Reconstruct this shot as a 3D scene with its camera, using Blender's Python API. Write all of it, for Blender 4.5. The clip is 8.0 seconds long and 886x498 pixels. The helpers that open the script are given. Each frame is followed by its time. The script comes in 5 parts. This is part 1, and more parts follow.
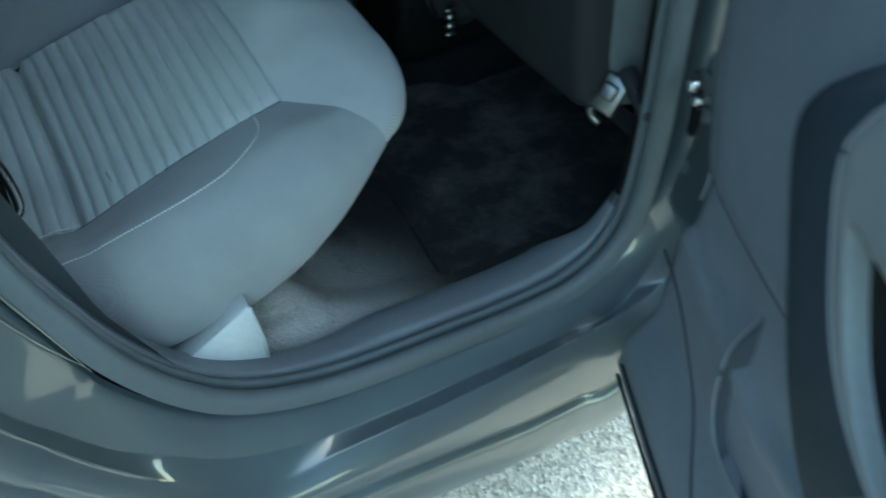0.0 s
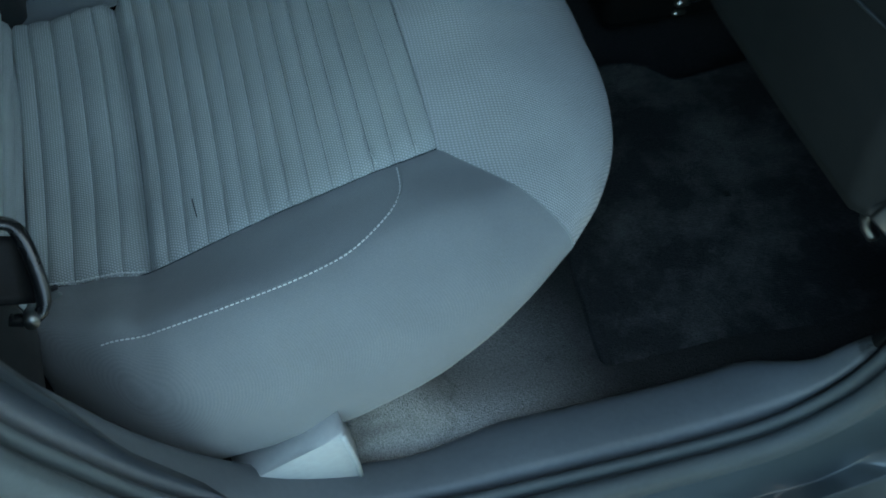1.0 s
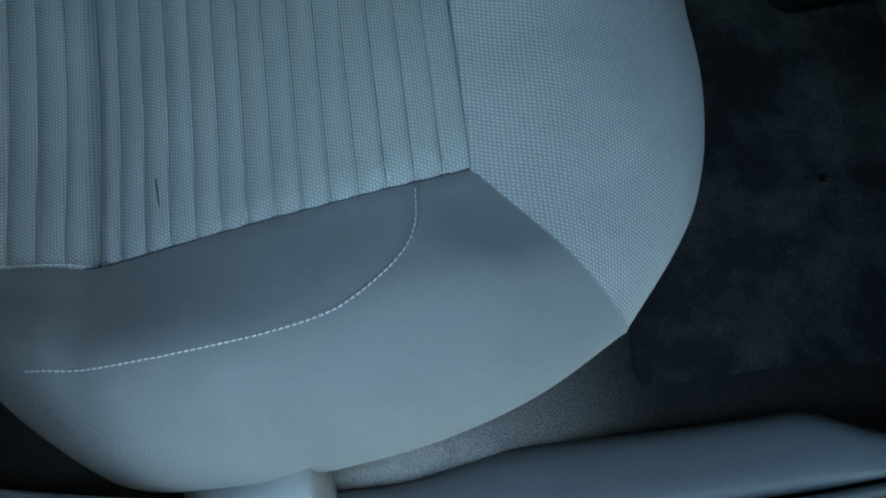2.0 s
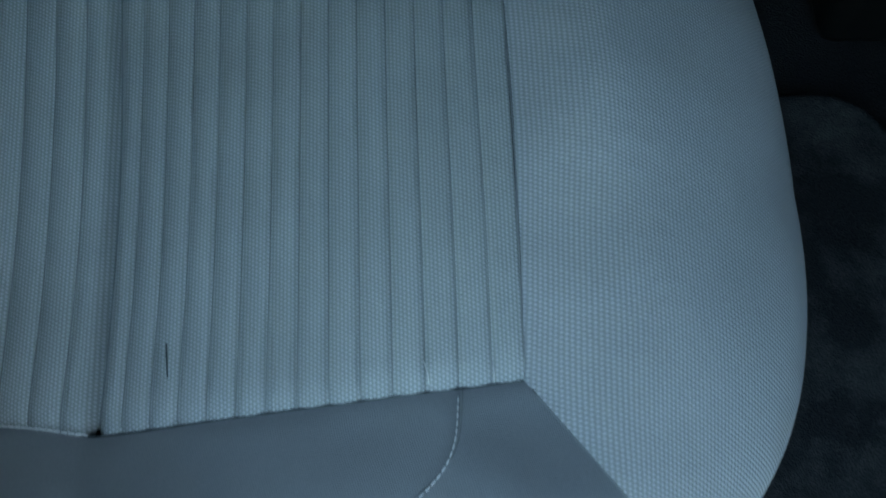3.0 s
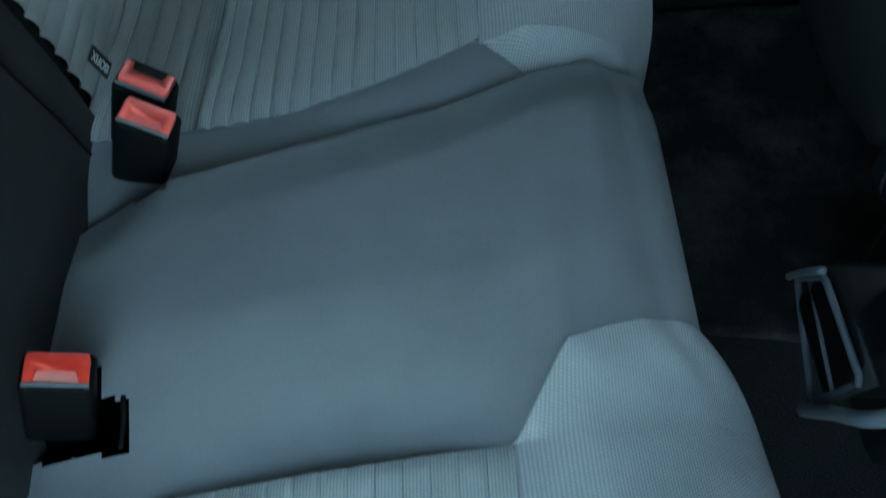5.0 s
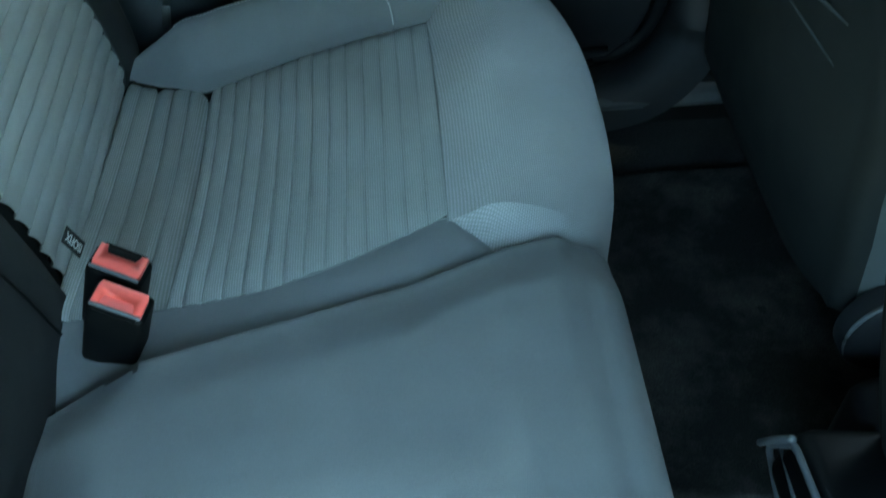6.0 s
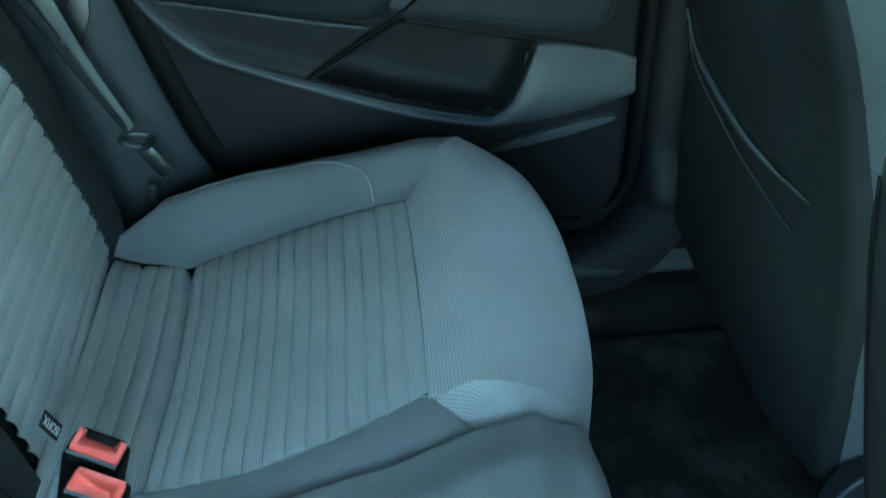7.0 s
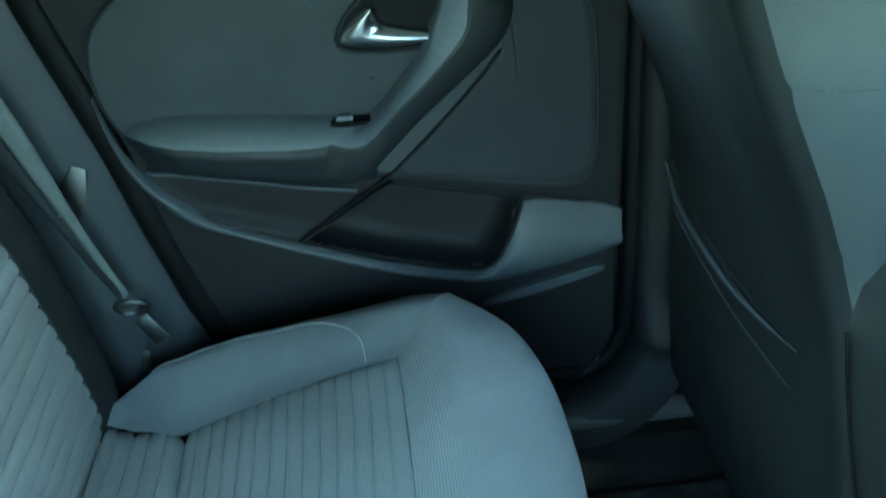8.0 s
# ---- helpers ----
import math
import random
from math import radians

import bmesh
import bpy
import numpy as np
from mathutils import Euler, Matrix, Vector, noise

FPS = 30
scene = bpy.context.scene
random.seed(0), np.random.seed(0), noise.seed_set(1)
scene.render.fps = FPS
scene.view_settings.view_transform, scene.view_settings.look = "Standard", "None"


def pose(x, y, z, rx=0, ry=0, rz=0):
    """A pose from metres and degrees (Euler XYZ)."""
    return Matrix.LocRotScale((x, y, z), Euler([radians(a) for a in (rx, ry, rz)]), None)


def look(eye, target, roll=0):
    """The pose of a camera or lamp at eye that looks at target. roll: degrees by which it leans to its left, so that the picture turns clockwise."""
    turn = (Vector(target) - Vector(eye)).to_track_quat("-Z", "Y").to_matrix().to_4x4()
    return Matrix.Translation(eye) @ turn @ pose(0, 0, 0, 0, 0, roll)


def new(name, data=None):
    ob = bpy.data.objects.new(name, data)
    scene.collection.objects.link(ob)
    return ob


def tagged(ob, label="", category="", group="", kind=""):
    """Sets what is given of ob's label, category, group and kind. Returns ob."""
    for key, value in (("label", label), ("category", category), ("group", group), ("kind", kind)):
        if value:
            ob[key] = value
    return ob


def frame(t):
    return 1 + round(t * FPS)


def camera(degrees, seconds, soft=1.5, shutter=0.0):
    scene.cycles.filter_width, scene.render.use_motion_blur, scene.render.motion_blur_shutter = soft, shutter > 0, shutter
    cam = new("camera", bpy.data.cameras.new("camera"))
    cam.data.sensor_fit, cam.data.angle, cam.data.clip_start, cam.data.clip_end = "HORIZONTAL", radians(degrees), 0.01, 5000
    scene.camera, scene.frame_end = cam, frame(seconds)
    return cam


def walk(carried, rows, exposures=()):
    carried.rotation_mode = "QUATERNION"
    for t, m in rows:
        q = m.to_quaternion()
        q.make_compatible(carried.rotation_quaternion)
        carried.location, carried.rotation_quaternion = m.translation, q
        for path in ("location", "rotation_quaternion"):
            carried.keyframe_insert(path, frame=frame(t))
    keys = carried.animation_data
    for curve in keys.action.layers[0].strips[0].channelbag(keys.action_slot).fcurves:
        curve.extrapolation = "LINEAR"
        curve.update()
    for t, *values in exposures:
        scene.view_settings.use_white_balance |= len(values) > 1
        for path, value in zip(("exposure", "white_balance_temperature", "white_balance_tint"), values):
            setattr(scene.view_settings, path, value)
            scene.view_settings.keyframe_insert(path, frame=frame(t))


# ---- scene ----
# ---- camera ----
cam = camera(49.87, 8.0, soft=1.6, shutter=0.4)
PATH = [
    (0.0, pose(-0.0177, -1.3947, 1.2518, 45.54, 0.46, -28.92)),
    (0.2, pose(-0.0117, -1.3137, 1.2301, 44.45, -0.17, -26.49)),
    (0.5, pose(0.0189, -1.2047, 1.2170, 41.78, -0.47, -23.55)),
    (0.8, pose(0.0744, -1.0719, 1.2037, 37.63, -0.91, -18.00)),
    (1.0, pose(0.1090, -1.0024, 1.1961, 35.29, -1.17, -15.30)),
    (1.2, pose(0.1332, -0.9343, 1.1851, 31.07, -1.20, -12.69)),
    (2.3, pose(0.1756, -0.7121, 1.1244, 20.26, -2.93, -6.87)),
    (2.5, pose(0.1754, -0.6808, 1.1157, 19.64, -2.46, -6.05)),
    (2.7, pose(0.1793, -0.6504, 1.1099, 20.03, -2.04, -4.69)),
    (2.9, pose(0.1889, -0.6221, 1.1054, 20.75, -2.02, -2.69)),
    (3.0, pose(0.1926, -0.6092, 1.1021, 20.85, -1.55, -2.26)),
    (3.1, pose(0.1969, -0.5971, 1.1001, 20.92, -1.01, -1.98)),
    (3.3, pose(0.2066, -0.5744, 1.1000, 20.95, -0.00, -1.14)),
    (3.6, pose(0.2197, -0.5441, 1.1127, 22.03, 2.62, -1.98)),
    (3.8, pose(0.2182, -0.5267, 1.1142, 23.34, 2.70, -2.06)),
    (4.0, pose(0.2101, -0.5074, 1.1192, 26.21, 1.64, -1.74)),
    (4.5, pose(0.2162, -0.4545, 1.1517, 30.76, 2.00, -1.96)),
    (5.0, pose(0.2225, -0.4118, 1.1827, 33.67, 2.13, -2.24)),
    (5.2, pose(0.2238, -0.3972, 1.1943, 34.71, 2.25, -2.57)),
    (6.3, pose(0.2176, -0.3886, 1.2154, 44.90, 0.52, -4.94)),
    (6.5, pose(0.2211, -0.3832, 1.2237, 46.69, 0.43, -5.24)),
    (7.0, pose(0.2211, -0.3851, 1.2325, 50.99, 0.89, -5.68)),
    (7.2, pose(0.2240, -0.3834, 1.2347, 52.41, 1.49, -5.72)),
    (7.5, pose(0.2270, -0.3855, 1.2410, 54.76, 1.93, -6.18)),
    (8.0, pose(0.2408, -0.3840, 1.2466, 59.65, 2.85, -6.46)),
]
walk(cam, PATH, exposures=[(0.0, 3.66, 7300, -16), (0.6, 3.58, 7350, -15), (1.2, 3.50, 7450, -13), (2.5, 3.62, 7450, -10), (3.4, 3.60, 7150, -11), (3.9, 3.85, 7300, -12), (4.5, 4.32, 7500, -13), (5.2, 4.85, 7450, -16), (6.5, 5.45, 6900, -23), (8.0, 5.62, 6550, -27)])

# ---- world and light ----
world = bpy.data.worlds.new("sky")
scene.world = world
world.use_nodes = True
wn = world.node_tree.nodes
sky = wn.new("ShaderNodeTexSky")
sky.sky_type = "NISHITA"
sky.sun_disc = False
sky.sun_elevation = radians(61)
sky.sun_rotation = radians(79)
world.node_tree.links.new(sky.outputs[0], wn["Background"].inputs[0])
wn["Background"].inputs[1].default_value = 0.12
sun = new("sun", bpy.data.lights.new("sun", "SUN"))
sun.data.energy = 0.5
sun.data.angle = radians(15)
sun.data.color = (1.0, 0.985, 0.965)
sun.matrix_world = look((4.0, 0.8, 7.4), (0, 0, 0))


# ---- materials ----
def mat_base(name, color, rough=0.7, metal=0.0, spec=0.5):
    m = bpy.data.materials.new(name)
    m.use_nodes = True
    nt = m.node_tree
    b = nt.nodes["Principled BSDF"]
    b.inputs["Base Color"].default_value = (*color, 1)
    b.inputs["Roughness"].default_value = rough
    b.inputs["Metallic"].default_value = metal
    b.inputs["Specular IOR Level"].default_value = spec
    return m, nt, b


def node(nt, kind, **vals):
    n = nt.nodes.new(kind)
    for k, v in vals.items():
        n.inputs[k].default_value = v
    return n


def coords(nt, sx=1, sy=1, sz=1):
    tc = nt.nodes.new("ShaderNodeTexCoord")
    mp = nt.nodes.new("ShaderNodeMapping")
    mp.inputs["Scale"].default_value = (sx, sy, sz)
    nt.links.new(tc.outputs["Object"], mp.inputs[0])
    return mp.outputs[0]


def tint(nt, b, color, co, scale, low, high, detail=4.0):
    """Base colour that varies by noise between low and high times the colour."""
    n = node(nt, "ShaderNodeTexNoise", Scale=scale, Detail=detail)
    nt.links.new(co, n.inputs["Vector"])
    r = nt.nodes.new("ShaderNodeMapRange")
    r.inputs["From Min"].default_value, r.inputs["From Max"].default_value = 0.3, 0.7
    r.inputs["To Min"].default_value, r.inputs["To Max"].default_value = low, high
    nt.links.new(n.outputs["Fac"], r.inputs["Value"])
    return r.outputs[0]


def scale_color(nt, color, fac):
    v = nt.nodes.new("ShaderNodeVectorMath")
    v.operation = "SCALE"
    v.inputs[0].default_value = color
    nt.links.new(fac, v.inputs["Scale"])
    return v.outputs[0]


def times(nt, a, b):
    v = nt.nodes.new("ShaderNodeMath")
    v.operation = "MULTIPLY"
    nt.links.new(a, v.inputs[0])
    nt.links.new(b, v.inputs[1])
    return v.outputs[0]


def bump(nt, b, height, strength, dist, chain=None):
    n = nt.nodes.new("ShaderNodeBump")
    n.inputs["Strength"].default_value, n.inputs["Distance"].default_value = strength, dist
    nt.links.new(height, n.inputs["Height"])
    if chain:
        nt.links.new(chain, n.inputs["Normal"])
    nt.links.new(n.outputs[0], b.inputs["Normal"])
    return n.outputs[0]


def weave(nt, co, pitch, rise=1.0):
    """Raised dots in a hexagonal grid, laid over the cloth as it rolls over the edge: 0 between the dots, 1 on them."""
    sep = nt.nodes.new("ShaderNodeSeparateXYZ")
    nt.links.new(co, sep.inputs[0])
    over = nt.nodes.new("ShaderNodeMath")
    over.operation = "SUBTRACT"
    nt.links.new(sep.outputs["X"], over.inputs[0])
    lift = nt.nodes.new("ShaderNodeMath")
    lift.operation = "MULTIPLY"
    lift.inputs[1].default_value = rise
    nt.links.new(sep.outputs["Z"], lift.inputs[0])
    nt.links.new(lift.outputs[0], over.inputs[1])
    flat = nt.nodes.new("ShaderNodeCombineXYZ")
    nt.links.new(over.outputs[0], flat.inputs["X"])
    nt.links.new(sep.outputs["Y"], flat.inputs["Y"])
    k = math.tau / (pitch * 0.866)
    total = None
    for a in (0, 60, 120):
        d = nt.nodes.new("ShaderNodeVectorMath")
        d.operation = "DOT_PRODUCT"
        d.inputs[1].default_value = (k * math.cos(radians(a)), k * math.sin(radians(a)), 0)
        nt.links.new(flat.outputs[0], d.inputs[0])
        c = nt.nodes.new("ShaderNodeMath")
        c.operation = "COSINE"
        nt.links.new(d.outputs["Value"], c.inputs[0])
        if total is None:
            total = c.outputs[0]
        else:
            s = nt.nodes.new("ShaderNodeMath")
            nt.links.new(total, s.inputs[0])
            nt.links.new(c.outputs[0], s.inputs[1])
            total = s.outputs[0]
    r = nt.nodes.new("ShaderNodeMapRange")
    r.inputs["From Min"].default_value, r.inputs["From Max"].default_value = -1.5, 2.0
    nt.links.new(total, r.inputs["Value"])
    return r.outputs[0]


def fabric(name, color, pitch, depth, dark=0.75, sheen=0.15, rise=1.0):
    """Woven cloth: small raised cells, a little soil and sheen."""
    m, nt, b = mat_base(name, color, 0.9, 0, 0.25)
    b.inputs["Sheen Weight"].default_value = sheen
    b.inputs["Sheen Roughness"].default_value = 0.5
    co = coords(nt)
    cell = weave(nt, co, pitch, rise)
    shade = nt.nodes.new("ShaderNodeMapRange")
    shade.inputs["To Min"].default_value, shade.inputs["To Max"].default_value = dark, 1.06
    nt.links.new(cell, shade.inputs["Value"])
    fac = times(nt, shade.outputs[0], tint(nt, b, color, co, 9.0, 0.9, 1.1))
    fac = times(nt, fac, tint(nt, b, color, co, 700.0, 0.94, 1.06))
    nt.links.new(scale_color(nt, color, fac), b.inputs["Base Color"])
    first = bump(nt, b, cell, 0.7, depth)
    wav = node(nt, "ShaderNodeTexNoise", Scale=14.0, Detail=3.0)
    nt.links.new(co, wav.inputs["Vector"])
    bump(nt, b, wav.outputs["Fac"], 0.35, 0.01, first)
    return m


def plastic(name, color, rough=0.55, grain=900.0, depth=0.0003, spec=0.4, spots=0.12):
    m, nt, b = mat_base(name, color, rough, 0, spec)
    co = coords(nt)
    fac = times(nt, tint(nt, b, color, co, 6.0, 1 - spots, 1 + spots), tint(nt, b, color, co, 160.0, 0.95, 1.05))
    nt.links.new(scale_color(nt, color, fac), b.inputs["Base Color"])
    n = node(nt, "ShaderNodeTexNoise", Scale=grain, Detail=2.0)
    nt.links.new(co, n.inputs["Vector"])
    bump(nt, b, n.outputs["Fac"], 0.5, depth)
    r = nt.nodes.new("ShaderNodeMapRange")
    r.inputs["To Min"].default_value, r.inputs["To Max"].default_value = rough - 0.08, rough + 0.12
    s = node(nt, "ShaderNodeTexNoise", Scale=22.0, Detail=5.0)
    nt.links.new(co, s.inputs["Vector"])
    nt.links.new(s.outputs["Fac"], r.inputs["Value"])
    nt.links.new(r.outputs[0], b.inputs["Roughness"])
    return m


def carpet(name, color, pale, amount=0.5, spot=None, low=0.45):
    """Short pile with worn and dusty patches; spot is the centre and radius of one large place paled for dust and
    daylight.
    """
    m, nt, b = mat_base(name, color, 1.0, 0, 0.1)
    co = coords(nt)
    n1 = node(nt, "ShaderNodeTexNoise", Scale=11.0, Detail=6.0, Roughness=0.65)
    n2 = node(nt, "ShaderNodeTexNoise", Scale=650.0, Detail=3.0)
    for n in (n1, n2):
        nt.links.new(co, n.inputs["Vector"])
    r = nt.nodes.new("ShaderNodeMapRange")
    r.inputs["From Min"].default_value, r.inputs["From Max"].default_value = low, low + 0.3
    r.inputs["To Max"].default_value = amount
    nt.links.new(n1.outputs["Fac"], r.inputs["Value"])
    mx = nt.nodes.new("ShaderNodeMix")
    mx.data_type = "RGBA"
    mx.inputs["A"].default_value, mx.inputs["B"].default_value = (*color, 1), (*pale, 1)
    dust_and_light = r.outputs[0]
    if spot:
        d = nt.nodes.new("ShaderNodeVectorMath")
        d.operation = "DISTANCE"
        d.inputs[1].default_value = spot[0]
        nt.links.new(co, d.inputs[0])
        near = nt.nodes.new("ShaderNodeMapRange")
        near.interpolation_type = "SMOOTHSTEP"
        near.inputs["From Min"].default_value, near.inputs["From Max"].default_value = spot[1] * 0.3, spot[1]
        near.inputs["To Min"].default_value, near.inputs["To Max"].default_value = 1.0, 0.06
        nt.links.new(d.outputs["Value"], near.inputs["Value"])
        dust_and_light = times(nt, dust_and_light, near.outputs[0])
    nt.links.new(dust_and_light, mx.inputs["Factor"])
    f2 = nt.nodes.new("ShaderNodeMapRange")
    f2.inputs["From Min"].default_value, f2.inputs["From Max"].default_value = 0.3, 0.7
    f2.inputs["To Min"].default_value, f2.inputs["To Max"].default_value = 0.55, 1.45
    nt.links.new(n2.outputs["Fac"], f2.inputs["Value"])
    v = nt.nodes.new("ShaderNodeVectorMath")
    v.operation = "SCALE"
    nt.links.new(mx.outputs["Result"], v.inputs[0])
    nt.links.new(f2.outputs[0], v.inputs["Scale"])
    nt.links.new(v.outputs[0], b.inputs["Base Color"])
    bump(nt, b, n2.outputs["Fac"], 0.8, 0.003)
    return m


def car_paint():
    color = (0.055, 0.074, 0.085)
    m, nt, b = mat_base("metallic_paint", color, 0.40, 0.4, 0.45)
    b.inputs["Coat Weight"].default_value = 1.0
    b.inputs["Coat Roughness"].default_value = 0.05
    co = coords(nt)
    fac = times(nt, tint(nt, b, color, co, 3000.0, 0.8, 1.25), tint(nt, b, color, co, 5.0, 0.9, 1.1))
    nt.links.new(scale_color(nt, color, fac), b.inputs["Base Color"])
    return m


def gravel():
    m, nt, b = mat_base("pale_asphalt", (0.4, 0.4, 0.39), 0.95, 0, 0.3)
    co = coords(nt)
    v = nt.nodes.new("ShaderNodeTexVoronoi")
    v.inputs["Scale"].default_value = 190.0
    nt.links.new(co, v.inputs["Vector"])
    n = node(nt, "ShaderNodeTexNoise", Scale=60.0, Detail=6.0)
    nt.links.new(co, n.inputs["Vector"])
    cr = nt.nodes.new("ShaderNodeValToRGB")
    cr.color_ramp.elements[0].color, cr.color_ramp.elements[1].color = (0.28, 0.255, 0.225, 1), (0.66, 0.595, 0.51, 1)
    cr.color_ramp.elements[0].position, cr.color_ramp.elements[1].position = 0.1, 0.8
    nt.links.new(v.outputs["Color"], cr.inputs["Fac"])
    fac = tint(nt, b, None, co, 3.0, 0.88, 1.1)
    f2 = times(nt, fac, tint(nt, b, None, co, 70.0, 0.75, 1.2))
    vm = nt.nodes.new("ShaderNodeVectorMath")
    vm.operation = "SCALE"
    nt.links.new(cr.outputs[0], vm.inputs[0])
    nt.links.new(f2, vm.inputs["Scale"])
    nt.links.new(vm.outputs[0], b.inputs["Base Color"])
    bump(nt, b, v.outputs["Distance"], 0.9, 0.004)
    return m


def metal(name, color, rough=0.25):
    m, nt, b = mat_base(name, color, rough, 1.0, 0.5)
    co = coords(nt)
    nt.links.new(scale_color(nt, color, tint(nt, b, color, co, 40.0, 0.85, 1.1)), b.inputs["Base Color"])
    return m


def webbing():
    color = (0.13, 0.15, 0.15)
    m, nt, b = mat_base("belt_webbing", color, 0.75, 0, 0.3)
    co = coords(nt)
    w = nt.nodes.new("ShaderNodeTexWave")
    w.inputs["Scale"].default_value = 160.0
    nt.links.new(co, w.inputs["Vector"])
    nt.links.new(scale_color(nt, color, tint(nt, b, color, co, 30.0, 0.85, 1.1)), b.inputs["Base Color"])
    bump(nt, b, w.outputs["Fac"], 0.4, 0.0006)
    return m


RIB = fabric("ribbed_cloth", (0.335, 0.365, 0.37), 0.0026, 0.0005, 0.60, 0.15, 0.0)
BACKRIB = fabric("backrest_ribbed_cloth", (0.31, 0.34, 0.345), 0.0024, 0.0003, 0.75)
COMB = fabric("honeycomb_cloth", (0.36, 0.385, 0.40), 0.0026, 0.0006, 0.62, 0.15, 0.5)
PLAIN = fabric("plain_cloth", (0.157, 0.172, 0.184), 0.0011, 0.0002, 0.92, 0.12)
DARKCLOTH = fabric("charcoal_cloth", (0.012, 0.0145, 0.0165), 0.0012, 0.0002, 0.92, 0.04)
SHELL = plastic("seat_back_vinyl", (0.011, 0.0135, 0.0145), 0.68, 700.0, 0.0004, 0.26)
TRIM = plastic("dark_trim", (0.040, 0.047, 0.054), 0.55, 1100.0, 0.0003, 0.32)
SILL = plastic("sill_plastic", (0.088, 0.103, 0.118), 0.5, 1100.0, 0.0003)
FLANK = fabric("seat_flank_cloth", (0.085, 0.10, 0.105), 0.0014, 0.0003, 0.88, 0.1)
MOULD = plastic("moulded_grey", (0.056, 0.065, 0.074), 0.5, 1100.0, 0.0002, 0.34)
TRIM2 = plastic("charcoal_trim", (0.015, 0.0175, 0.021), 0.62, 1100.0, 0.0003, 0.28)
LITTRIM = plastic("lit_door_trim", (0.088, 0.106, 0.124), 0.5, 1100.0, 0.0003, 0.34)
DARKGRIP = plastic("dark_grip_plastic", (0.014, 0.022, 0.030), 0.6, 900.0, 0.0002, 0.14)
SCOOPSHADE = plastic("scoop_shade_plastic", (0.025, 0.034, 0.043), 0.6, 900.0, 0.0002, 0.2)
GREYTRIM = plastic("grey_trim", (0.115, 0.13, 0.145), 0.5, 1100.0, 0.0002)
PALEPLASTIC = plastic("pale_grey_plastic", (0.31, 0.335, 0.345), 0.5, 500.0, 0.0002)
ARMPAD = plastic("armrest_vinyl", (0.10, 0.115, 0.12), 0.6, 800.0, 0.0004)
INSERT = fabric("door_insert_cloth", (0.050, 0.056, 0.060), 0.0014, 0.0003, 0.85, 0.03)
FRONTINSERT = plastic("dark_insert_plastic", (0.021, 0.024, 0.029), 0.6, 900.0, 0.0003, 0.24)
BLACK = plastic("black_plastic", (0.0025, 0.003, 0.0035), 0.55, 900.0, 0.0002, 0.14)
SHADETRIM = plastic("shaded_trim", (0.009, 0.0095, 0.0115), 0.6, 900.0, 0.0002, 0.25)
GLOSSBLACK = plastic("gloss_black", (0.006, 0.007, 0.008), 0.26, 300.0, 0.0001, 0.5)
LITRUBBER = plastic("lit_seal_rubber", (0.060, 0.074, 0.082), 0.55, 500.0, 0.0003, 0.24)
RED = plastic("red_button", (0.75, 0.045, 0.03), 0.38, 400.0, 0.0001, 0.5, 0.04)
# pinker reds for the other buttons and a sunk middle
ROSE = plastic("rose_red", (0.92, 0.13, 0.11), 0.38, 400.0, 0.0001, 0.5, 0.04)
PINK = plastic("pinkish_red", (0.88, 0.17, 0.15), 0.35, 400.0, 0.0001, 0.5, 0.04)
# the pale spot holds daylight from the open door as well as dust
CARPET = carpet("grey_carpet", (0.013, 0.014, 0.015), (0.21, 0.215, 0.215), 0.9, ((0.215, -0.575, 0.33), 0.24), 0.19)
MAT = carpet("black_floor_mat", (0.018, 0.0195, 0.021), (0.092, 0.096, 0.096), 0.7)
PAINT = car_paint()
FOLDGLINT = metal("fold_highlight", (0.30, 0.34, 0.35), 0.3)
GROUND = gravel()
CHROME = metal("satin_chrome", (0.46, 0.48, 0.49), 0.3)
STEEL = metal("bare_steel", (0.17, 0.185, 0.19), 0.4)
LEVER = metal("lever_chrome", (0.50, 0.52, 0.53), 0.22)
SHADEGREY = plastic("shaded_grey", (0.010, 0.0125, 0.015), 0.5, 1100.0, 0.0003, 0.35)
ASPHALT = carpet("added_dark_ground", (0.045, 0.046, 0.048), (0.08, 0.08, 0.08), 0.6)
WALLPAINT = plastic("added_wall_grey", (0.075, 0.08, 0.085), 0.9, 300.0, 0.002, 0.2, 0.3)
SEWN = plastic("sewn_groove", (0.17, 0.19, 0.195), 0.9)
THREAD = plastic("pale_thread", (0.5, 0.52, 0.53), 0.8)
DARKSEAM = plastic("dark_thread", (0.04, 0.05, 0.055), 0.9)
BELT = webbing()
LINING = fabric("roof_lining", (0.28, 0.29, 0.29), 0.0015, 0.0002, 0.95)
WHITE = plastic("white_print", (0.7, 0.72, 0.72), 0.6)
TAG = plastic("black_label", (0.012, 0.014, 0.016), 0.7)


# tint is added to dim the light through the side windows
def window_glass():
    m, nt, b = mat_base("window_glass", (0.78, 0.83, 0.82), 0.02)
    b.inputs["Transmission Weight"].default_value = 1.0
    b.inputs["IOR"].default_value = 1.45
    return m


GLASS = window_glass()


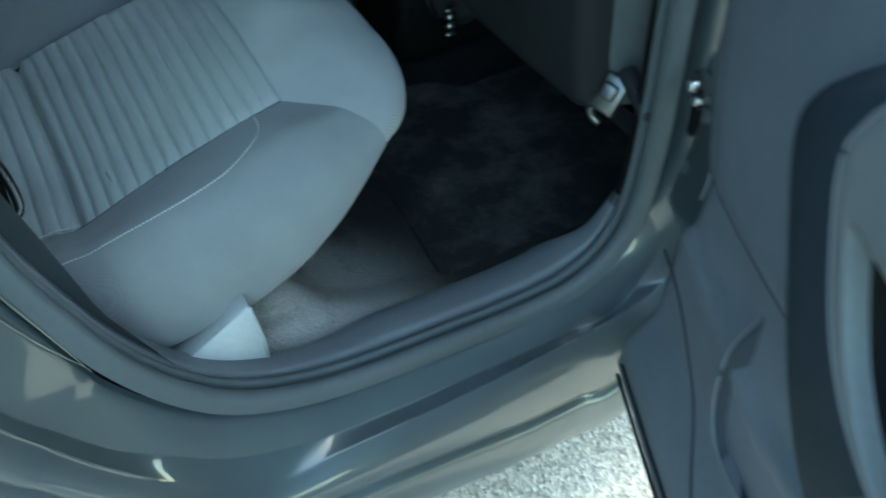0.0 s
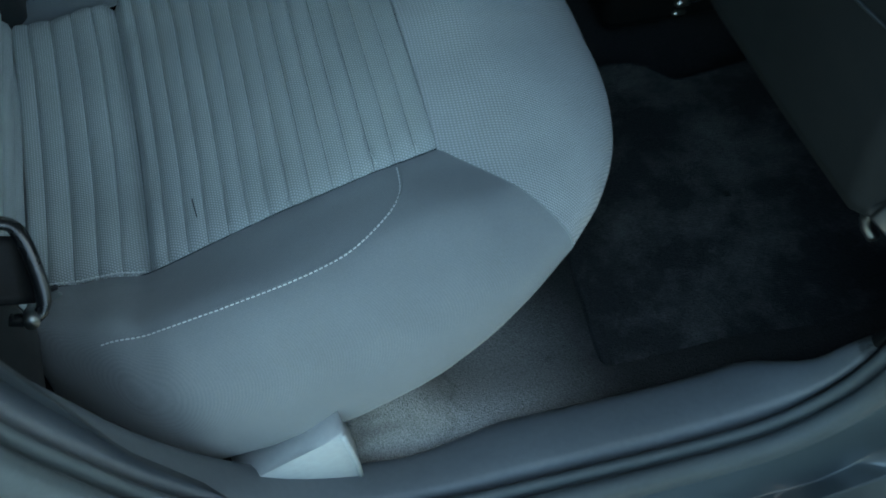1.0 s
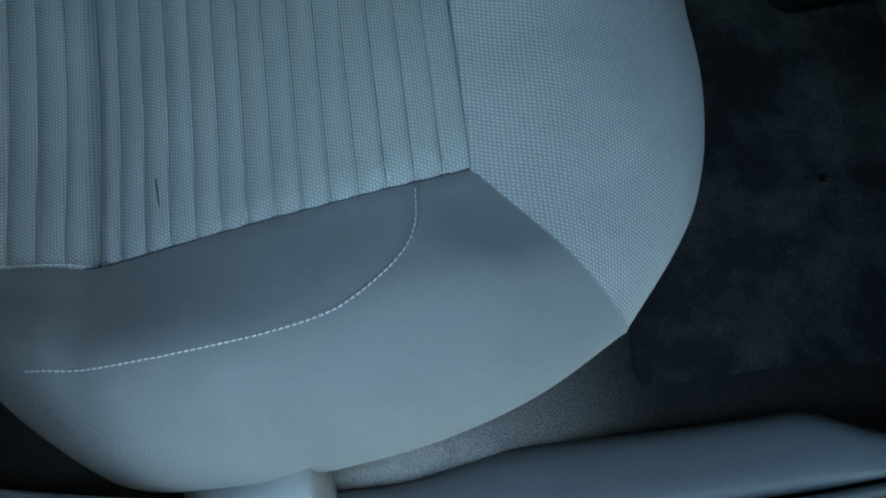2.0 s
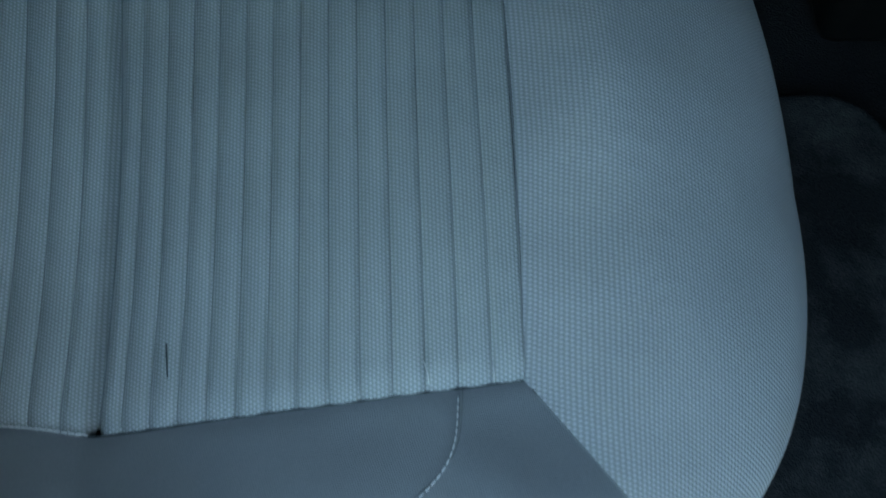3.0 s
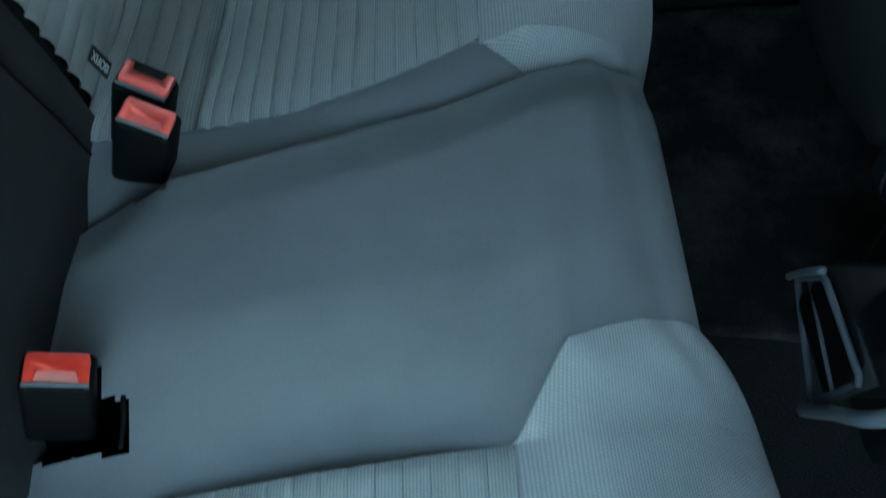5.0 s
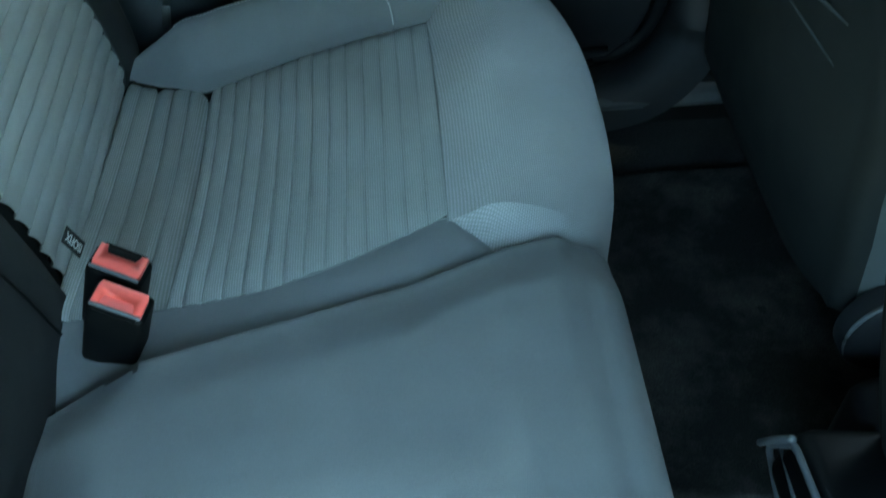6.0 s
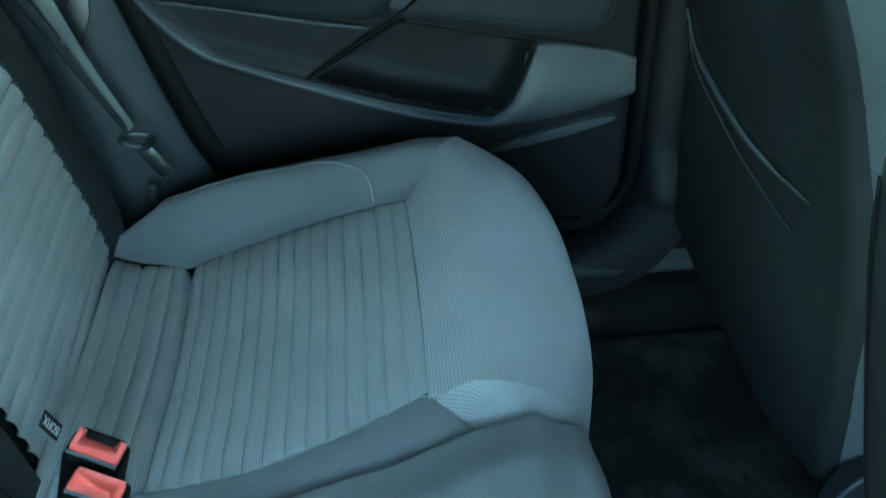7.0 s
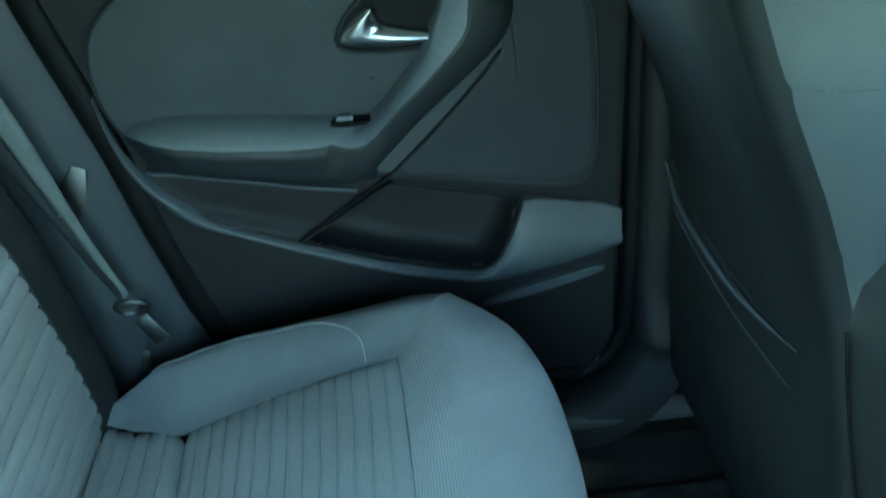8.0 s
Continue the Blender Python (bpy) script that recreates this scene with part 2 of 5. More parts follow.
# ---- mesh helpers ----
def crom(pts, n):
    """n samples of a smooth curve through pts, evenly by chord length."""
    p = np.array(pts, float)
    d = np.concatenate([[0], np.cumsum(np.linalg.norm(np.diff(p, axis=0), axis=1))])
    ext = np.vstack([2 * p[0] - p[1], p, 2 * p[-1] - p[-2]])
    out = []
    for s in np.linspace(0, d[-1], n):
        i = min(max(int(np.searchsorted(d, s, "right")) - 1, 0), len(p) - 2)
        t = (s - d[i]) / max(d[i + 1] - d[i], 1e-9)
        a, b, c, e = ext[i], ext[i + 1], ext[i + 2], ext[i + 3]
        out.append(0.5 * (2 * b + (c - a) * t + (2 * a - 5 * b + 4 * c - e) * t * t + (3 * b - a - 3 * c + e) * t ** 3))
    return np.array(out)


def polyline(pts, n):
    """n samples along straight pieces, evenly by length."""
    p = np.array(pts, float)
    d = np.concatenate([[0], np.cumsum(np.linalg.norm(np.diff(p, axis=0), axis=1))])
    s = np.linspace(0, d[-1], n)
    return np.stack([np.interp(s, d, p[:, k]) for k in range(p.shape[1])], axis=1)


def smooth(t):
    t = min(max(t, 0.0), 1.0)
    return t * t * (3 - 2 * t)


def lerp(x, xs, ys):
    return float(np.interp(x, xs, ys))


def linked(name, me, material, parent=None, label=""):
    if isinstance(material, (list, tuple)):
        for m in material:
            me.materials.append(m)
    elif material:
        me.materials.append(material)
    ob = new(name, me)
    if parent:
        ob.parent = parent
    if label:
        ob["label"] = label
    return ob


def part(name, bm, material, parent=None, label="", soft=True):
    me = bpy.data.meshes.new(name)
    bmesh.ops.recalc_face_normals(bm, faces=bm.faces)
    for f in bm.faces:
        f.smooth = soft
    bm.to_mesh(me)
    bm.free()
    return linked(name, me, material, parent, label)


def thing(name, label, category, group="", kind=""):
    return tagged(new(name), label, category, group, kind)


def grid_mesh(rows, closed_u=False, closed_v=False, thick=0.0, skip=None):
    """A bmesh from rows of points. thick: solid sheet."""
    bm = bmesh.new()
    vs = [[bm.verts.new(p) for p in r] for r in rows]
    nu, nv = len(vs), len(vs[0])
    for i in range(nu if closed_u else nu - 1):
        for j in range(nv if closed_v else nv - 1):
            if skip and skip(i, j):
                continue
            q = (vs[i][j], vs[(i + 1) % nu][j], vs[(i + 1) % nu][(j + 1) % nv], vs[i][(j + 1) % nv])
            bm.faces.new(q)
    bmesh.ops.recalc_face_normals(bm, faces=bm.faces)
    if thick:
        geo = bm.faces[:] + bm.verts[:] + bm.edges[:]
        bmesh.ops.solidify(bm, geom=geo, thickness=thick)
    return bm


def tube_mesh(path, radius, sides=8, flat=1.0, up=(0, 0, 1), caps=True, square=1.0):
    """A tube along a path; radius may be a list; flat squeezes it along its second axis."""
    p = [Vector(q) for q in path]
    bm = bmesh.new()
    rings = []
    for i, c in enumerate(p):
        t = (p[min(i + 1, len(p) - 1)] - p[max(i - 1, 0)]).normalized()
        a = t.cross(Vector(up))
        a = a.normalized() if a.length > 1e-6 else t.orthogonal().normalized()
        b = a.cross(t).normalized()
        r = radius[i] if isinstance(radius, (list, tuple, np.ndarray)) else radius
        ring = []
        for k in range(sides):
            u, v = math.cos(k * math.tau / sides), math.sin(k * math.tau / sides)
            u, v = (math.copysign(abs(w) ** square, w) for w in (u, v))
            ring.append(bm.verts.new(c + a * r * u + b * r * flat * v))
        rings.append(ring)
    for i in range(len(rings) - 1):
        for k in range(sides):
            bm.faces.new((rings[i][k], rings[i + 1][k], rings[i + 1][(k + 1) % sides], rings[i][(k + 1) % sides]))
    if caps:
        bm.faces.new(rings[0])
        bm.faces.new(rings[-1][::-1])
    return bm


def tubes_mesh(lines, sides=5):
    """Several thin tubes, each a path and a radius, in one mesh."""
    bm = bmesh.new()
    for path, radius in lines:
        tb = tube_mesh(path, radius, sides)
        me = bpy.data.meshes.new("line")
        tb.to_mesh(me)
        tb.free()
        bm.from_mesh(me)
        bpy.data.meshes.remove(me)
    return bm


def box_mesh(size, bevel=0.004, m=None, taper=1.0, seg=2):
    """A rounded box centred at the origin, moved by m; taper scales its top."""
    bm = bmesh.new()
    bmesh.ops.create_cube(bm, size=1)
    for v in bm.verts:
        k = taper if v.co.z > 0 else 1
        v.co = Vector((v.co.x * size[0] * k, v.co.y * size[1] * k, v.co.z * size[2]))
    if bevel:
        bmesh.ops.bevel(bm, geom=bm.edges[:], offset=bevel, segments=seg, affect="EDGES", profile=0.5)
    if m is not None:
        bm.transform(m)
    return bm


def prism_mesh(outline, depth, m=None, bevel=0.0):
    """An outline (x, y) pushed depth along z."""
    bm = bmesh.new()
    lo = [bm.verts.new((x, y, 0)) for x, y in outline]
    hi = [bm.verts.new((x, y, depth)) for x, y in outline]
    bm.faces.new(lo[::-1])
    top = bm.faces.new(hi)
    n = len(lo)
    for i in range(n):
        bm.faces.new((lo[i], lo[(i + 1) % n], hi[(i + 1) % n], hi[i]))
    if bevel:
        bmesh.ops.bevel(bm, geom=list(top.edges), offset=bevel, segments=3, affect="EDGES", profile=0.5)
    if m is not None:
        bm.transform(m)
    return bm


def stitch_mesh(path, step, length, radius, lift):
    """Short thread stitches along a path of points."""
    p = np.array(path)
    d = np.concatenate([[0], np.cumsum(np.linalg.norm(np.diff(p, axis=0), axis=1))])
    bm = bmesh.new()
    s = 0.0
    while s + length < d[-1]:
        a, b = (Vector([np.interp(q, d, p[:, k]) for k in range(3)]) + Vector(lift) for q in (s, s + length))
        t = (b - a).normalized()
        o = t.orthogonal().normalized() * radius
        w = t.cross(o)
        r1 = [bm.verts.new(a + c) for c in (o, w, -o, -w)]
        mid = [bm.verts.new((a + b) / 2 + c * 1.3 + Vector(lift) * 0.4) for c in (o, w, -o, -w)]
        r2 = [bm.verts.new(b + c) for c in (o, w, -o, -w)]
        for u, v in ((r1, mid), (mid, r2)):
            for k in range(4):
                bm.faces.new((u[k], v[k], v[(k + 1) % 4], u[(k + 1) % 4]))
        s += step
    return bm

# ---- ground ----
bm = bmesh.new()
bmesh.ops.create_grid(bm, x_segments=40, y_segments=40, size=60)
ground = part("ground", bm, GROUND)
ground.location.z = -0.02
tagged(ground, "pale sunlit asphalt with coarse light stones", "ground", kind="structure")

# unseen dark sheet, added to cut ground bounce and darken paint reflections
road = part("road", grid_mesh([[(x, y, -0.016) for y in (-55, -1.6)] for x in (-55, 55)], thick=0.003), ASPHALT)
tagged(road, "unseen dark sheet added to cut ground bounce and reflections", "road", kind="structure")
# an unseen plain wall, added behind the car to cut the light there
yard = part("light_cut_wall", box_mesh((0.2, 9.0, 2.6), 0.02, pose(-4.0, 0.0, 1.27)), WALLPAINT)
tagged(yard, "plain grey wall, unseen, added to cut light from behind", "wall", kind="structure")

# ---- car body round the door openings ----
UPPER = [(0.61, 1.22), (0.55, 1.32), (0.3, 1.35), (0.10, 1.325), (-0.03, 1.24), (-0.11, 1.11)]
OPENING = {1: [(-0.118, 0.98), (-0.062, 0.80), (-0.027, 0.67), (0.005, 0.57), (0.052, 0.462), (0.15, 0.395), (0.28, 0.377), (0.41, 0.372), (0.485, 0.371), (0.542, 0.382), (0.580, 0.425), (0.593, 0.475), (0.594, 0.583), (0.592, 0.70), (0.588, 0.85), (0.592, 1.0)] + UPPER + [(-0.118, 0.98)],
           -1: [(-0.125, 0.93), (-0.082, 0.74), (-0.066, 0.67), (-0.045, 0.61), (-0.014, 0.534), (0.029, 0.464), (0.080, 0.411), (0.145, 0.378), (0.215, 0.361), (0.29, 0.354), (0.369, 0.350), (0.452, 0.347), (0.535, 0.355), (0.588, 0.392),
                (0.614, 0.45), (0.624, 0.56), (0.624, 0.73), (0.622, 1.0)] + UPPER + [(-0.125, 0.93)]}


def opening_ring(side, section, n=180, keep=None, slim=None):
    """The section (outward offset, distance from the middle line) swept round a door opening; slim thins it towards the seal."""
    p = crom(OPENING[side], n + 1)[:-1]
    p = np.array([(p[i - 1] + 2 * p[i] + p[(i + 1) % n]) / 4 for i in range(n)])
    c = np.array([0.25, 0.88])
    rows = []
    for i in range(n):
        t = p[(i + 1) % n] - p[i - 1]
        o = np.array([t[1], -t[0]]) / np.linalg.norm(t)
        if np.dot(o, p[i] - c) < 0:
            o = -o
        g = slim(p[i]) if slim else 1.0
        w = 0.5 + 0.5 * g if side > 0 else g
        rows.append([(p[i][0] + o[0] * d * w, side * (section[-1][1] - (section[-1][1] - y) * g), p[i][1] + o[1] * d * w) for d, y in section])
    return grid_mesh(rows, closed_u=True, skip=(lambda i, j: not keep(p[i])) if keep else None)


JAMB = [(0.020, 0.737), (0.0145, 0.7405), (0.0135, 0.743), (0.020, 0.749), (0.030, 0.758), (0.040, 0.766), (0.0445, 0.770), (0.046, 0.7715), (0.0468, 0.774), (0.048, 0.780), (0.050, 0.789), (0.0515, 0.793), (0.0535, 0.7945),
        (0.056, 0.7955), (0.066, 0.799), (0.076, 0.8025), (0.083, 0.805), (0.0855, 0.8053), (0.0865, 0.802), (0.0915, 0.802), (0.0925, 0.806), (0.095, 0.812), (0.104, 0.820), (0.115, 0.826), (0.135, 0.829), (0.150, 0.825), (0.158, 0.81), (0.16, 0.78), (0.16, 0.72), (0.05, 0.70)]
SEAL = {1: [(0.012, 0.696), (-0.006, 0.6970), (-0.0105, 0.700), (-0.0120, 0.7045), (-0.0105, 0.7085), (-0.006, 0.7106), (0.004, 0.7110), (0.004, 0.7126), (-0.006, 0.7130), (-0.0088, 0.716), (-0.0092, 0.7205), (-0.0075, 0.7235), (-0.003, 0.7252), (0.005, 0.7256), (0.005, 0.7270), (-0.003, 0.7274), (-0.0055, 0.730), (-0.0050, 0.7335), (-0.001, 0.7365), (0.010, 0.738), (0.018, 0.7385)],
        -1: [(0.018, 0.7030), (0.008, 0.7036), (0.000, 0.7046), (-0.0036, 0.7068), (-0.0046, 0.7100), (-0.0040, 0.7130), (-0.0010, 0.7152), (0.006, 0.7160), (0.011, 0.7163), (0.011, 0.7190), (0.006, 0.7194), (-0.0006, 0.7204), (-0.0036, 0.7235), (-0.0042, 0.7280), (-0.0034, 0.7325), (-0.0006, 0.7362), (0.006, 0.7380), (0.014, 0.7386), (0.020, 0.7388)]}
SILLTRIM = {1: [(0.060, 0.612), (0.035, 0.613), (0.012, 0.616), (0.002, 0.622), (-0.006, 0.632), (-0.010, 0.650), (-0.009, 0.672), (-0.004, 0.684), (0.004, 0.6875), (0.014, 0.6885)],
            -1: [(0.10, 0.628), (0.06, 0.629), (0.022, 0.632), (0.011, 0.638), (0.005, 0.647), (0.001, 0.660), (-0.002, 0.675), (-0.0035, 0.688), (-0.0025, 0.6945), (0.003, 0.6982), (0.008, 0.6995), (0.014, 0.7005)]}


def slim_trim(side):
    """The trim is thinner beside the seat and up the centre pillar."""
    def factor(p):
        if p[0] > 0.3:
            if side < 0:
                return 1 - 0.6 * smooth((p[0] - 0.53) / 0.07) - 0.25 * smooth((p[1] - 0.40) / 0.07)
            return 1 - 0.45 * smooth((p[1] - 0.47) / 0.07)
        return 0.70 + 0.30 * smooth((p[0] - 0.18) / 0.12)
    return factor


def rail(pts, per=8):
    """A smooth curve through pts with the same number of samples in each piece."""
    p = np.array(pts, float)
    ext = np.vstack([2 * p[0] - p[1], p, 2 * p[-1] - p[-2]])
    out = []
    for i in range(len(p) - 1):
        a, b, c, e = ext[i:i + 4]
        for t in np.linspace(0, 1, per, endpoint=False):
            out.append(0.5 * (2 * b + (c - a) * t + (2 * a - 5 * b + 4 * c - e) * t * t + (3 * b - a - 3 * c + e) * t ** 3))
    return np.array(out + [p[-1]])


# edges of the painted sill round the open door: beside the seal, along the flat ledge, and at the outer groove
BESIDE = [(-0.16, 1.1), (-0.095, 0.76), (-0.045, 0.582), (-0.026, 0.525), (0.003, 0.477), (0.037, 0.437), (0.077, 0.403), (0.13, 0.378), (0.198, 0.358), (0.264, 0.352), (0.34, 0.347), (0.422, 0.345), (0.501, 0.349), (0.549, 0.366), (0.602, 0.41), (0.632, 0.5), (0.64, 0.65), (0.64, 1.1)]
STEP = [(-0.279, 1.1), (-0.186, 0.707), (-0.124, 0.557), (-0.09, 0.502), (-0.051, 0.445), (-0.003, 0.397), (0.051, 0.352), (0.114, 0.324), (0.184, 0.309), (0.258, 0.303), (0.337, 0.303), (0.419, 0.303), (0.506, 0.303), (0.578, 0.302), (0.622, 0.345), (0.652, 0.43), (0.664, 0.6), (0.667, 1.1)]
FOOT = [(-0.281, 1.1), (-0.188, 0.715), (-0.126, 0.565), (-0.094, 0.507), (-0.057, 0.447), (-0.013, 0.388), (0.04, 0.334), (0.102, 0.306), (0.18, 0.304), (0.254, 0.304), (0.332, 0.303), (0.413, 0.308), (0.498, 0.315), (0.563, 0.324), (0.64, 0.352), (0.672, 0.44), (0.684, 0.6), (0.687, 1.1)]
OUTER = [(-0.298, 1.1), (-0.205, 0.677), (-0.143, 0.527), (-0.119, 0.492), (-0.091, 0.447), (-0.051, 0.384), (-0.002, 0.326), (0.061, 0.279), (0.157, 0.253), (0.247, 0.244), (0.335, 0.233), (0.419, 0.223), (0.499, 0.223), (0.564, 0.219), (0.68, 0.31), (0.73, 0.4), (0.748, 0.58), (0.752, 1.1)]
FLANGE = [[(-0.092, 0.745, 0.70), (-0.083, 0.750, 0.677), (-0.064, 0.750, 0.620), (-0.041, 0.750, 0.550)], [(-0.102, 0.755, 0.69), (-0.090, 0.760, 0.663), (-0.068, 0.760, 0.614), (-0.041, 0.752, 0.556)]]


def painted_sill():
    """The painted jamb of the open door, from the seal over a flat ledge to the outer face and its groove."""
    lines = [rail(q) for q in (BESIDE, STEP, FOOT, OUTER)]
    rows = []
    for i in range(len(lines[0])):
        b, c, f, o = (q[i] for q in lines)
        t = lines[3][min(i + 1, len(lines[3]) - 1)] - lines[3][max(i - 1, 0)]
        n = np.array([t[1], -t[0]]) / np.linalg.norm(t)
        row = [(*(b + n * 0.015), 0.726), (*(b + n * 0.018), 0.731)]
        b = b + n * 0.019
        for k in (0.0, 0.25, 0.5, 0.75, 0.93, 0.985):
            row.append((*(b + (c - b) * k - n * 0.003 * math.sin(math.pi * k)), 0.733 + 0.027 * k))
        # a flat ledge, then the outer face falls away to a groove
        row += [(*c, 0.760), (*(c + (f - c) * 0.06), 0.7616), (*(c + (f - c) * 0.5 + n * 0.0015), 0.7715), (*(c + (f - c) * 0.94), 0.7815), (*f, 0.783), (*(f + (o - f) * 0.02), 0.7842)]
        for k in (0.1, 0.25, 0.42, 0.6, 0.78, 0.92):
            row.append((*(f + (o - f) * k), 0.7842 + 0.0238 * k + 0.007 * math.sin(math.pi * k)))
        row += [(*o, 0.808), (*(o + n * 0.001), 0.803), (*(o + n * 0.006), 0.803), (*(o + n * 0.008), 0.8095)]
        for d, y in ((0.02, 0.815), (0.04, 0.8195), (0.066, 0.8205), (0.072, 0.817), (0.074, 0.80), (0.074, 0.70)):
            row.append((*(o + n * d), y))
        rows.append([(x, -y, z) for x, z, y in row])
    return grid_mesh(rows)


for side, word in ((-1, "right"), (1, "left")):
    frame_ob = thing("body_side_" + word, "grey-blue metallic car body side round the rear door opening", "car body", kind="structure")
    if side > 0:
        part("painted_frame", opening_ring(side, JAMB), PAINT, frame_ob, "grey-blue metallic painted door frame")
    else:
        part("painted_frame", painted_sill(), PAINT, frame_ob, "glossy grey-blue metallic painted sill and door frame")
        part("window_surround", opening_ring(side, JAMB, 180, lambda p: p[1] > 1.02), PAINT, frame_ob, "grey-blue painted upper door frame")
        # brighter metal than the paint stands for reflections on the folded edges
        for line in FLANGE:
            part("flange_edge", tube_mesh([(x, -y, z) for x, y, z in crom(line, 24)], [0.0004 + 0.0022 * math.sin(math.pi * (0.5 - 0.5 * i / 23)) for i in range(24)], 6, 0.6), FOLDGLINT, frame_ob, "folded sheet edge of the jamb, brightened for its reflection")
    # right seal and sill carry lit colours, the left ones shaded colours
    part("door_seal", opening_ring(side, SEAL[side]), LITRUBBER if side < 0 else TRIM2, frame_ob, "double-lip rubber door seal, coloured lighter on the lit side")
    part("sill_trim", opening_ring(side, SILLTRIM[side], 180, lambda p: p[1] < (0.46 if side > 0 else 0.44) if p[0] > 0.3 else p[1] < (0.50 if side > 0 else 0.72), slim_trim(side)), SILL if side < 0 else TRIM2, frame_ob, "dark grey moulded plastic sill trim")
    # pillar edges are blackened to stand for the shade beside the seal
    part("pillar_edge", opening_ring(side, SILLTRIM[side], 180, lambda p: p[0] > 0.3 and (0.448 if side > 0 else 0.43) < p[1] < 1.25, slim_trim(side)), SHADETRIM if side > 0 else BLACK, frame_ob, "plastic pillar edge trim, blackened for its shade")
    if side > 0:
        # drawn wide, so the black rubber also stands for the shaded gap
        bulb = [(-0.004 + 0.017 * math.cos(a), 0.694 + 0.010 * math.sin(a)) for a in np.linspace(0, math.tau, 11)]
        part("bulb_seal", opening_ring(side, bulb), BLACK, frame_ob, "black rubber bulb seal against the closed door")
    if side > 0:
        rows = []
        for x in np.linspace(0.24, 1.9, 60):
            rows.append([(x, a, z) for a, z in ((0.640, 0.345), (0.618, 0.346), (0.613, 0.350), (0.613, 0.358), (0.620, 0.367), (0.64, 0.371), (0.66, 0.370), (0.680, 0.364), (0.684, 0.27))])
        part("sill_cover", grid_mesh(rows), TRIM, frame_ob, "dark grey moulded plastic sill trim")
        part("sill_floor", box_mesh((0.5, 0.09, 0.05), 0.004, pose(0.0, 0.69, 0.345)), SILL, frame_ob)
    part("sill_wall", box_mesh((2.1, 0.07, 0.13), 0.004, pose(0.85, side * 0.672, 0.315 if side > 0 else 0.235)), BLACK, frame_ob, "black inner face of the sill")
    # plain panels that close the body in front of and behind the door
    part("front_wall", box_mesh((1.5, 0.10, 0.80), 0.02, pose(1.50, side * 0.745, 0.65)), PAINT, frame_ob)
    part("b_pillar", box_mesh((0.14, 0.06, 1.06), 0.012, pose(0.685 if side > 0 else 0.735, side * 0.735, 0.87)), PAINT, frame_ob)
    part("rear_wall", box_mesh((0.75, 0.12, 1.05), 0.02, pose(-0.62, side * 0.735, 0.87)), PAINT, frame_ob)
    if side > 0:
        part("quarter_panel", prism_mesh([(-0.26, 0.35), (-0.06, 0.35), (-0.10, 0.47), (-0.17, 0.85), (-0.26, 1.3)], 0.03, pose(0, side * 0.735 + 0.015, 0, 90)), PAINT, frame_ob)
    part("roof_rail", box_mesh((2.6, 0.09, 0.07), 0.02, pose(0.35, side * 0.68, 1.385)), LINING, frame_ob)

# inner pillar trims beside the rear seat and at the centre pillars
for side, word in ((-1, "right"), (1, "left")):
    trim = thing("pillar_trim_" + word, "dark grey plastic pillar trim beside the rear door", "car trim", kind="structure")
    rows = []
    for z in np.linspace(0.36, 1.3, 24):
        lean = lerp(z, [0.36, 0.6, 1.3], [0.0, 0.0, 0.03]) + (0.048 if side < 0 else 0.0)
        rows.append([(0.583 + lean, side * 0.735, z), (0.583 + lean, side * 0.703, z), (0.589 + lean, side * 0.694, z), (0.60 + lean, side * 0.684, z), (0.64 + lean, side * 0.672, z), (0.70 + lean, side * 0.668, z), (0.75 + lean, side * 0.69, z)])
    part("center_pillar_trim", grid_mesh(rows), SHADETRIM, trim)
    rows = []
    for z in np.linspace(0.40, 1.3, 40):
        x = lerp(z, [0.40, 0.47, 0.57, 0.68, 0.80, 0.98, 1.3], [0.06, 0.03, -0.015, -0.04, -0.07, -0.125, -0.24])
        rows.append([(x, side * 0.698, z), (x - 0.006, side * 0.688, z), (x - 0.02, side * 0.680, z), (x - 0.05, side * 0.668, z), (x - 0.10, side * 0.655, z), (x - 0.2, side * 0.645, z), (x - 0.3, side * 0.64, z)])
    part("rear_pillar_trim", grid_mesh(rows), TRIM, trim)

# ---- floor ----
rows = []
PROFILE = [(-0.30, 0.44), (0.10, 0.435), (0.17, 0.425), (0.20, 0.40), (0.235, 0.35), (0.29, 0.312), (0.36, 0.292), (0.44, 0.284), (0.7, 0.280), (1.1, 0.28), (1.8, 0.30)]
prof = crom(PROFILE, 70)
for x, z in prof:
    rows.append([(x, y, z + (0.29 - z) * smooth((abs(y) - 0.63) / 0.02) + 0.004 * noise.noise((x * 9, y * 9, 0)) + (0.02 * smooth((abs(y) - 0.55) / 0.06))) for y in np.linspace(-0.70, 0.70, 66)])
floor = part("floor", grid_mesh(rows), CARPET)
tagged(floor, "worn dusty grey carpet on the car floor", "floor", kind="structure")


